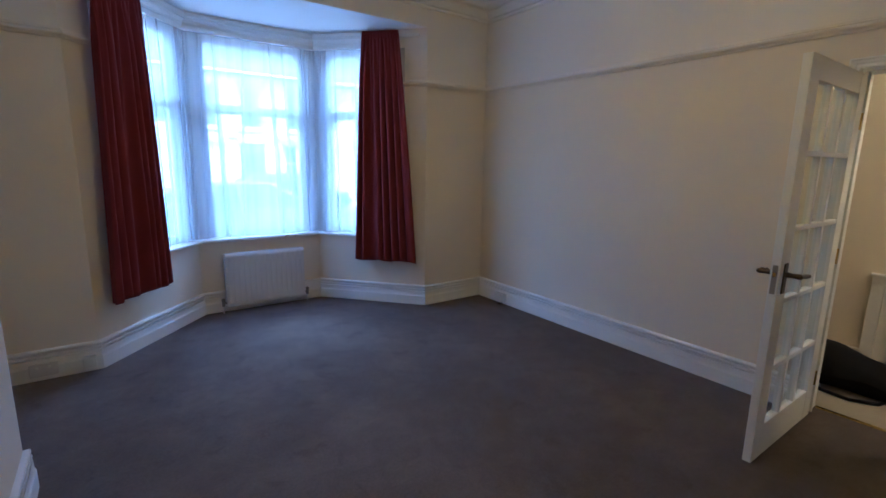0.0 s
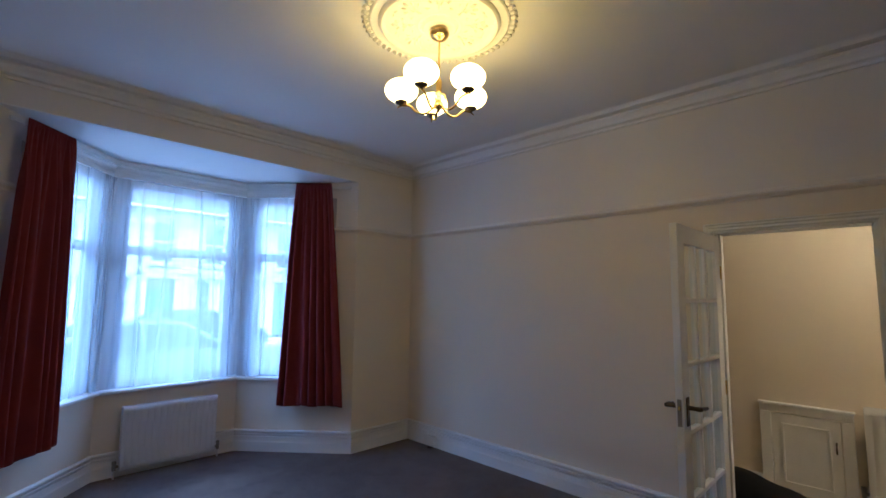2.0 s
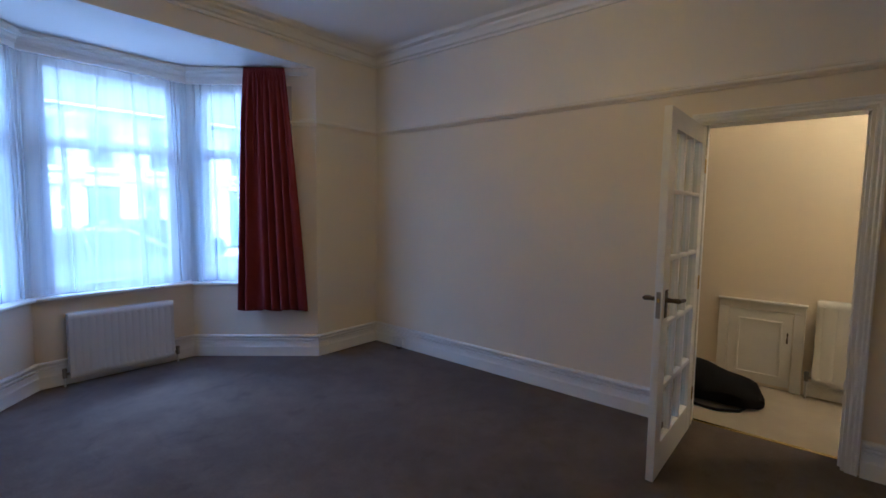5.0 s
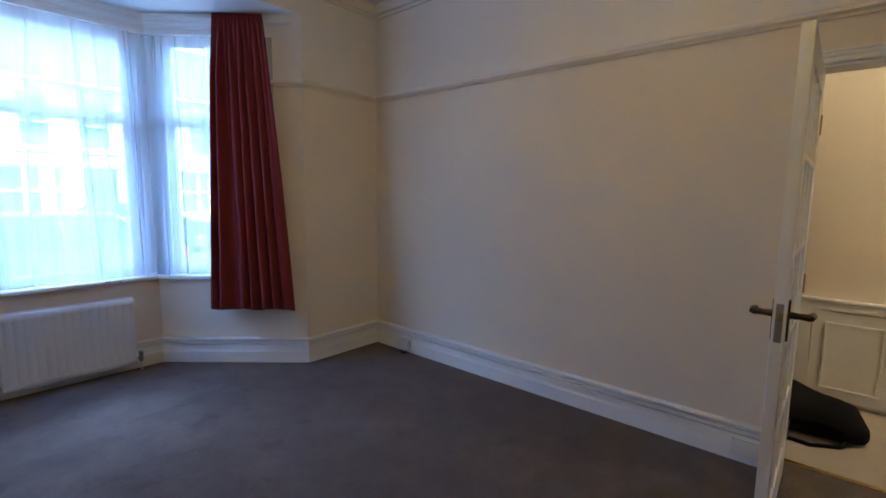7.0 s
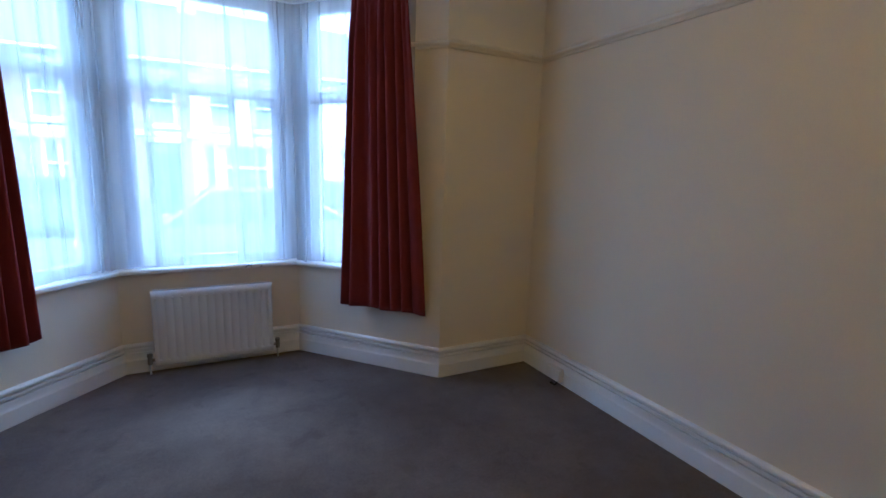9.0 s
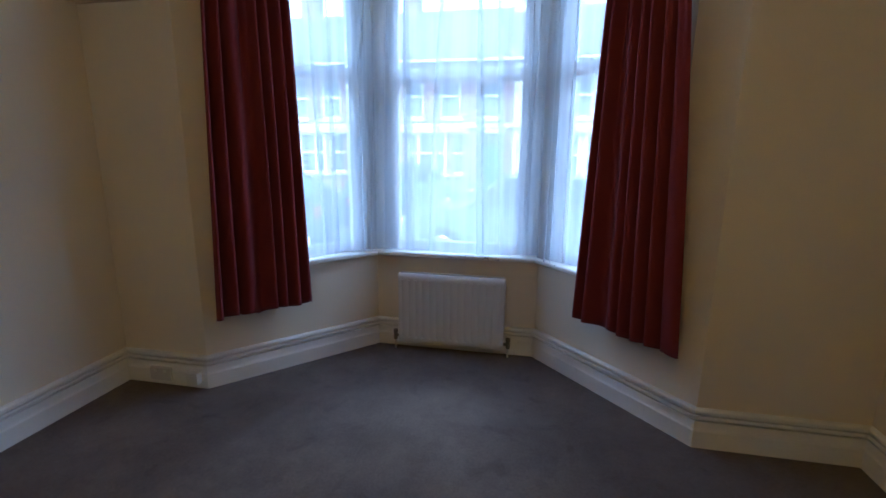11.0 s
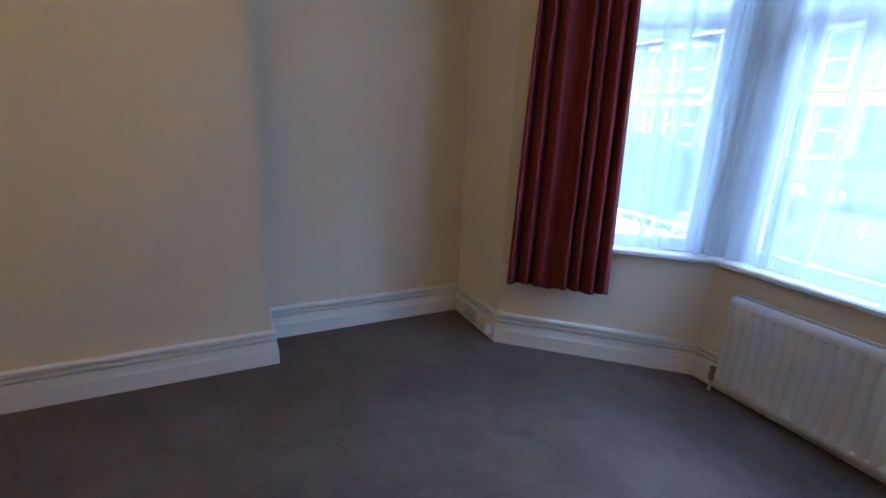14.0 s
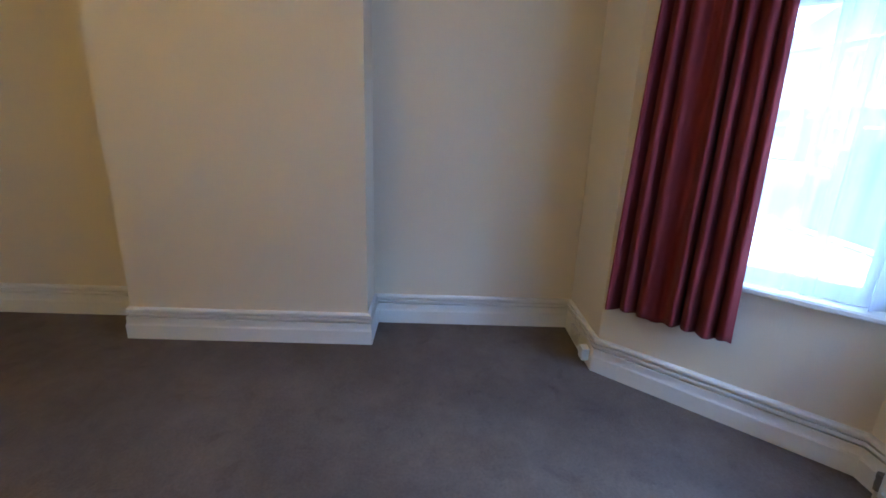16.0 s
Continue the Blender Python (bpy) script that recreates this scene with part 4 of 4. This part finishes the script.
def house(tall, front, look_of):
    """A brick terraced house, 5.2 m wide, its front at y = 0 and facing -y; tall: the bay has two storeys."""
    root = tagged(new("terraced_house"), look_of, "house", "terrace across the street")
    w, eaves, ridge, dep = 5.2, 5.4, 8.2, 8.0
    holes = [(3.85, 3.1, 4.75, 4.85), (3.8, 0.0, 4.8, 2.5)] + ([] if tall else [(0.6, 3.1, 1.5, 4.85), (2.15, 3.1, 3.05, 4.85)])
    xs = sorted({0, w, *[h[0] for h in holes], *[h[2] for h in holes]})
    zs = sorted({0, eaves, *[h[1] for h in holes], *[h[3] for h in holes]})
    bm = B()
    for xa, xb in zip(xs, xs[1:]):
        for za, zb in zip(zs, zs[1:]):
            cx, cz = (xa + xb) / 2, (za + zb) / 2
            if not any(h[0] < cx < h[2] and h[1] < cz < h[3] for h in holes):
                box(bm, xa, 0, za, xb, 0.3, zb)
    bmesh.ops.remove_doubles(bm, verts=bm.verts[:], dist=0.0005)
    part("wall", bm, front, root)
    part("rear_wall", box(B(), 0, dep, 0, w, dep + 0.3, eaves), front, root)
    bm = B()
    for a, b in (((-0.3, eaves - 0.1), (dep / 2, ridge)), ((dep + 0.6, eaves - 0.1), (dep / 2, ridge))):
        vs = [bm.verts.new((x, y, z + o)) for o in (0, 0.1) for x, (y, z) in ((0, a), (w, a), (w, b), (0, b))]
        for f in ((3, 2, 1, 0), (4, 5, 6, 7), (0, 1, 5, 4), (1, 2, 6, 5), (2, 3, 7, 6), (3, 0, 4, 7)):
            bm.faces.new([vs[i] for i in f])
    bmesh.ops.recalc_face_normals(bm, faces=bm.faces[:])
    roof = part("roof", bm, SLATE, root)
    bm = box(B(), -0.35, dep / 2 - 0.5, ridge - 0.6, 0.35, dep / 2 + 0.5, ridge + 1.1, 0.02)
    part("chimney", bm, front, roof)
    part("gutter", box(B(), 0, -0.4, eaves - 0.16, w, -0.28, eaves - 0.06, 0.02), OLDWHITE, root)
    part("string_course", box(B(), 0, -0.06, 2.72, w, 0.0, 2.92, 0.01), STONE, root)
    for x0, z0, x1, z1 in holes[:1] + holes[2:]:
        win = part("window", box(B(), x0, 0.18, z0, x1, 0.2, z1), DARKGLASS, root)
        bm = B()
        f = 0.09
        for q in ((x0, z0, x0 + f, z1), (x1 - f, z0, x1, z1), (x0 + f, z0, x1 - f, z0 + f), (x0 + f, z1 - f, x1 - f, z1), (x0 + f, (z0 + z1) / 2 - 0.04, x1 - f, (z0 + z1) / 2 + 0.04)):
            box(bm, q[0], 0.1, q[1], q[2], 0.18, q[3])
        part("window_frame", bm, OLDWHITE, win)
        part("lintel", box(B(), x0 - 0.12, -0.05, z1, x1 + 0.12, 0.04, z1 + 0.22, 0.01), STONE, win)
        part("sill", box(B(), x0 - 0.1, -0.1, z0 - 0.12, x1 + 0.1, 0.1, z0, 0.01), STONE, win)
    bay = [(0.3, 0), (0.85, -0.75), (2.75, -0.75), (3.3, 0)]
    b0 = part("bay", prism(B(), bay, 0, 0.75), front, root)
    if tall:
        part("bay_band", prism(B(), bay, 2.72, 3.0), front, b0)
    for z in (0.75, 3.0)[:1 + tall]:
        part("bay_sill", prism(B(), [(0.25, 0), (0.82, -0.83), (2.78, -0.83), (3.35, 0)], z, z + 0.1), STONE, b0)
    for z0, z1 in ((0.85, 2.5), (3.1, 4.75))[:1 + tall]:
        part("bay_head", prism(B(), [(0.2, 0), (0.8, -0.87), (2.8, -0.87), (3.4, 0)], z1, z1 + 0.22), STONE, b0)
        part("bay_glass", prism(B(), [(0.4, 0), (0.9, -0.66), (2.7, -0.66), (3.2, 0)], z0, z1), DARKGLASS, b0)
        for x, y in ((0.34, -0.03), (0.84, -0.68), (2.76, -0.68), (3.26, -0.03)):
            part("bay_pier", box(B(), x - 0.13, y - 0.06, z0, x + 0.13, y + 0.12, z1), front, b0)
        bm = B()
        for x in (1.04, 1.46, 2.14, 2.56):
            box(bm, x - 0.06, -0.73, z0, x + 0.06, -0.655, z1)
        for za, zb in ((z0, z0 + 0.07), (z0 + 0.8, z0 + 0.88), (z1 - 0.07, z1)):
            box(bm, 0.97, -0.725, za, 2.63, -0.66, zb)
        for x0, x1 in ((0.44, 0.86), (2.74, 3.16)):
            y0, y1 = (-0.06, -0.62) if x0 < 1 else (-0.62, -0.06)
            for za, zb in ((z0, z0 + 0.07), (z0 + 0.8, z0 + 0.88), (z1 - 0.07, z1)):
                tube(bm, [(x0, y0 - 0.03, (za + zb) / 2), (x1, y1 - 0.03, (za + zb) / 2)], 0.05, 4)
        part("bay_frame", bm, OLDWHITE, b0)
    if tall:
        bm = lathe(B(), [(0.0, 0.0), (1.0, 0.0), (0.0, 0.9)], 4, Matrix.Translation((1.8, 0.0, 4.97)) @ Matrix.Diagonal((1.75, 1.0, 1.0, 1)))
        part("bay_roof", bm, SLATE, b0)
    d = part("door", box(B(), 3.88, 0.15, 0.05, 4.72, 0.2, 2.05, 0.01), mat("dark_green_paint", (0.04, 0.09, 0.07), 0.4), root)
    part("door_surround", box(B(), 3.7, -0.06, 2.5, 4.9, 0.02, 2.7, 0.02), STONE, d)
    part("fanlight", box(B(), 3.88, 0.16, 2.1, 4.72, 0.19, 2.45), DARKGLASS, d)
    return root


HY = 17.0
h0 = house(False, RENDER, "pale rendered terraced house with a ground floor bay")
h1 = house(False, BRICK, "red brick terraced house with a ground floor bay")
h2 = house(True, BRICK, "red brick terraced house with a two-storey bay")
for h, k in ((h0, 0), (h1, -1), (h2, -3)):
    h.matrix_world = Matrix.Translation((-2.6 + 5.2 * k, HY, GZ + 0.1))
for k in (-5, -4, -2, 1, 2, 3, 4, 5):
    copy_thing(h0 if k in (1, 2, -5) else h2 if k in (-3, 5) else h1, Matrix.Translation((-2.6 + 5.2 * k, HY, GZ + 0.1)))


def car(x, y, rot, paint, label):
    """A parked hatchback; local x along it, 4.1 m long."""
    root = tagged(new("parked_car"), label, "car", "parked cars")
    root.matrix_world = Matrix.Translation((x, y, GZ + 0.02)) @ RZ(rot)
    prof = [(-2.05, 0.35), (-2.08, 0.6), (-2.0, 0.85), (-1.2, 0.93), (-0.85, 0.98), (0.4, 1.0), (1.7, 0.98), (2.0, 0.9), (2.05, 0.55), (2.02, 0.3), (1.6, 0.22), (-1.7, 0.22)]
    bm = B()
    L = [[bm.verts.new((px, s * (0.84 if pz > 0.8 else 0.88), pz)) for px, pz in prof] for s in (-1, 1)]
    k = len(prof)
    for i in range(k):
        bm.faces.new((L[0][i], L[0][(i + 1) % k], L[1][(i + 1) % k], L[1][i]))
    bm.faces.new(L[0])
    bm.faces.new(L[1])
    bmesh.ops.recalc_face_normals(bm, faces=bm.faces[:])
    bmesh.ops.bevel(bm, geom=[e for e in bm.edges if e.calc_face_angle(0) > 0.5], offset=0.06, segments=2, affect="EDGES")
    body = part("body", bm, paint, root, smooth=True)
    bm = B()
    rp = [(-0.95, 0.97, 0.8), (-0.35, 1.42, 0.62), (0.95, 1.46, 0.62), (1.75, 1.0, 0.78)]
    a = [bm.verts.new((px, -wy, pz)) for px, pz, wy in rp]
    b = [bm.verts.new((px, wy, pz)) for px, pz, wy in rp]
    for i in range(4):
        bm.faces.new((a[i], a[(i + 1) % 4], b[(i + 1) % 4], b[i]))
    bm.faces.new(a)
    bm.faces.new(b)
    bmesh.ops.recalc_face_normals(bm, faces=bm.faces[:])
    part("cabin_glass", bm, CARGLASS, root)
    bm = B()
    box(bm, -0.36, -0.6, 1.41, 0.97, 0.6, 1.475, 0.02)
    for s in (-1, 1):
        tube(bm, [(-0.95, s * 0.8, 0.97), (-0.35, s * 0.63, 1.44)], 0.035, 6)
        tube(bm, [(0.4, s * 0.82, 0.98), (0.35, s * 0.64, 1.44)], 0.03, 6)
        tube(bm, [(1.75, s * 0.79, 0.99), (0.95, s * 0.63, 1.46)], 0.05, 6)
    part("roof", bm, paint, body)
    for px in (-1.3, 1.3):
        for s in (-1, 1):
            w = part("wheel", lathe(B(), [(0.0, -0.1), (0.26, -0.1), (0.31, -0.07), (0.31, 0.07), (0.26, 0.1), (0.0, 0.1)], 24, Matrix.Translation((px, s * 0.8, 0.31)) @ Matrix.Rotation(math.pi / 2, 4, "X")), RUBBER, root)
            part("rim", lathe(B(), [(0.0, -0.115), (0.17, -0.115), (0.2, -0.09), (0.2, 0.09), (0.17, 0.115), (0.0, 0.115)], 16, Matrix.Translation((px, s * 0.8, 0.31)) @ Matrix.Rotation(math.pi / 2, 4, "X")), NICKEL, w)
    for s in (-1, 1):
        part("headlight", box(B(), -2.07, s * 0.5, 0.62, -1.95, s * 0.8, 0.76, 0.02), RADW, root)
        part("tail_light", box(B(), 1.97, s * 0.6, 0.7, 2.04, s * 0.82, 0.88, 0.02), RED, root)
    return root


SILVER = mat("silver_car_paint", (0.13, 0.155, 0.18), 0.3, 0.02, 3, 50, 0, metal=0.4)
NAVY = mat("dark_blue_car_paint", (0.03, 0.04, 0.07), 0.25, 0.02, 3, 50, 0)
CARRED = mat("red_car_paint", (0.35, 0.03, 0.03), 0.3, 0.02, 3, 50, 0)
car(-1.8, 6.0, 0, SILVER, "silver hatchback parked at the near kerb")
car(4.3, 6.5, 0, CARRED, "red hatchback parked at the near kerb")
car(-7.4, 6.0, 0, NAVY, "dark blue hatchback parked at the near kerb")
car(-5.5, 12.1, 180, SILVER, "silver hatchback parked at the far kerb")
car(1.5, 12.1, 180, NAVY, "dark blue hatchback parked at the far kerb")
car(-13.5, 12.1, 180, NAVY, "dark blue hatchback parked at the far kerb")


# ---- front garden wall and railing ----
gw = tagged(new("garden_wall"), "low rendered front garden wall", "wall")
part("wall", box(B(), -9.0, 3.0, GZ, 4.5, 3.2, -0.23, 0.01), STONE, gw)
part("coping", box(B(), -9.05, 2.96, -0.23, 4.55, 3.24, -0.16, 0.015), STONE, gw)


def railing(x0):
    """A white ornamental panel with star pattern, 1.1 m wide."""
    root = tagged(new("garden_railing"), "white painted ornamental railing panel on the garden wall", "railing", "garden railings")
    root.matrix_world = Matrix.Translation((x0, 3.1, -0.16))
    w, h = 1.1, 0.5
    for q in ((0, 0, 0.03, h), (w - 0.03, 0, w, h), (0.03, h - 0.04, w - 0.03, h), (0.03, 0, w - 0.03, 0.03), (w / 2 - 0.015, 0.03, w / 2 + 0.015, h - 0.04)):
        part("rail", box(B(), q[0], -0.015, q[1], q[2], 0.015, q[3], 0.003), OLDWHITE, root)
    for k in range(2):
        cx, cz, rr = w * (k + 0.5) / 2, h / 2, 0.21
        part("boss", lathe(B(), [(0.0, -0.02), (0.045, -0.02), (0.05, 0.0), (0.045, 0.02), (0.0, 0.02)], 16, Matrix.Translation((cx, 0, cz)) @ Matrix.Rotation(math.pi / 2, 4, "X")), OLDWHITE, root)
        for a in range(8):
            c, sn = math.cos(a * math.pi / 4), math.sin(a * math.pi / 4)
            part("petal", tube(B(), [(cx + 0.04 * c, 0, cz + 0.04 * sn), (cx + 0.13 * c, 0, cz + 0.13 * sn), (cx + rr * c, 0, cz + rr * sn)], [0.01, 0.026, 0.008], 6), OLDWHITE, root)
    return root


r0 = railing(-8.9)
for k in range(1, 4):
    copy_thing(r0, Matrix.Translation((-8.9 + 1.12 * k, 3.1, -0.16)))
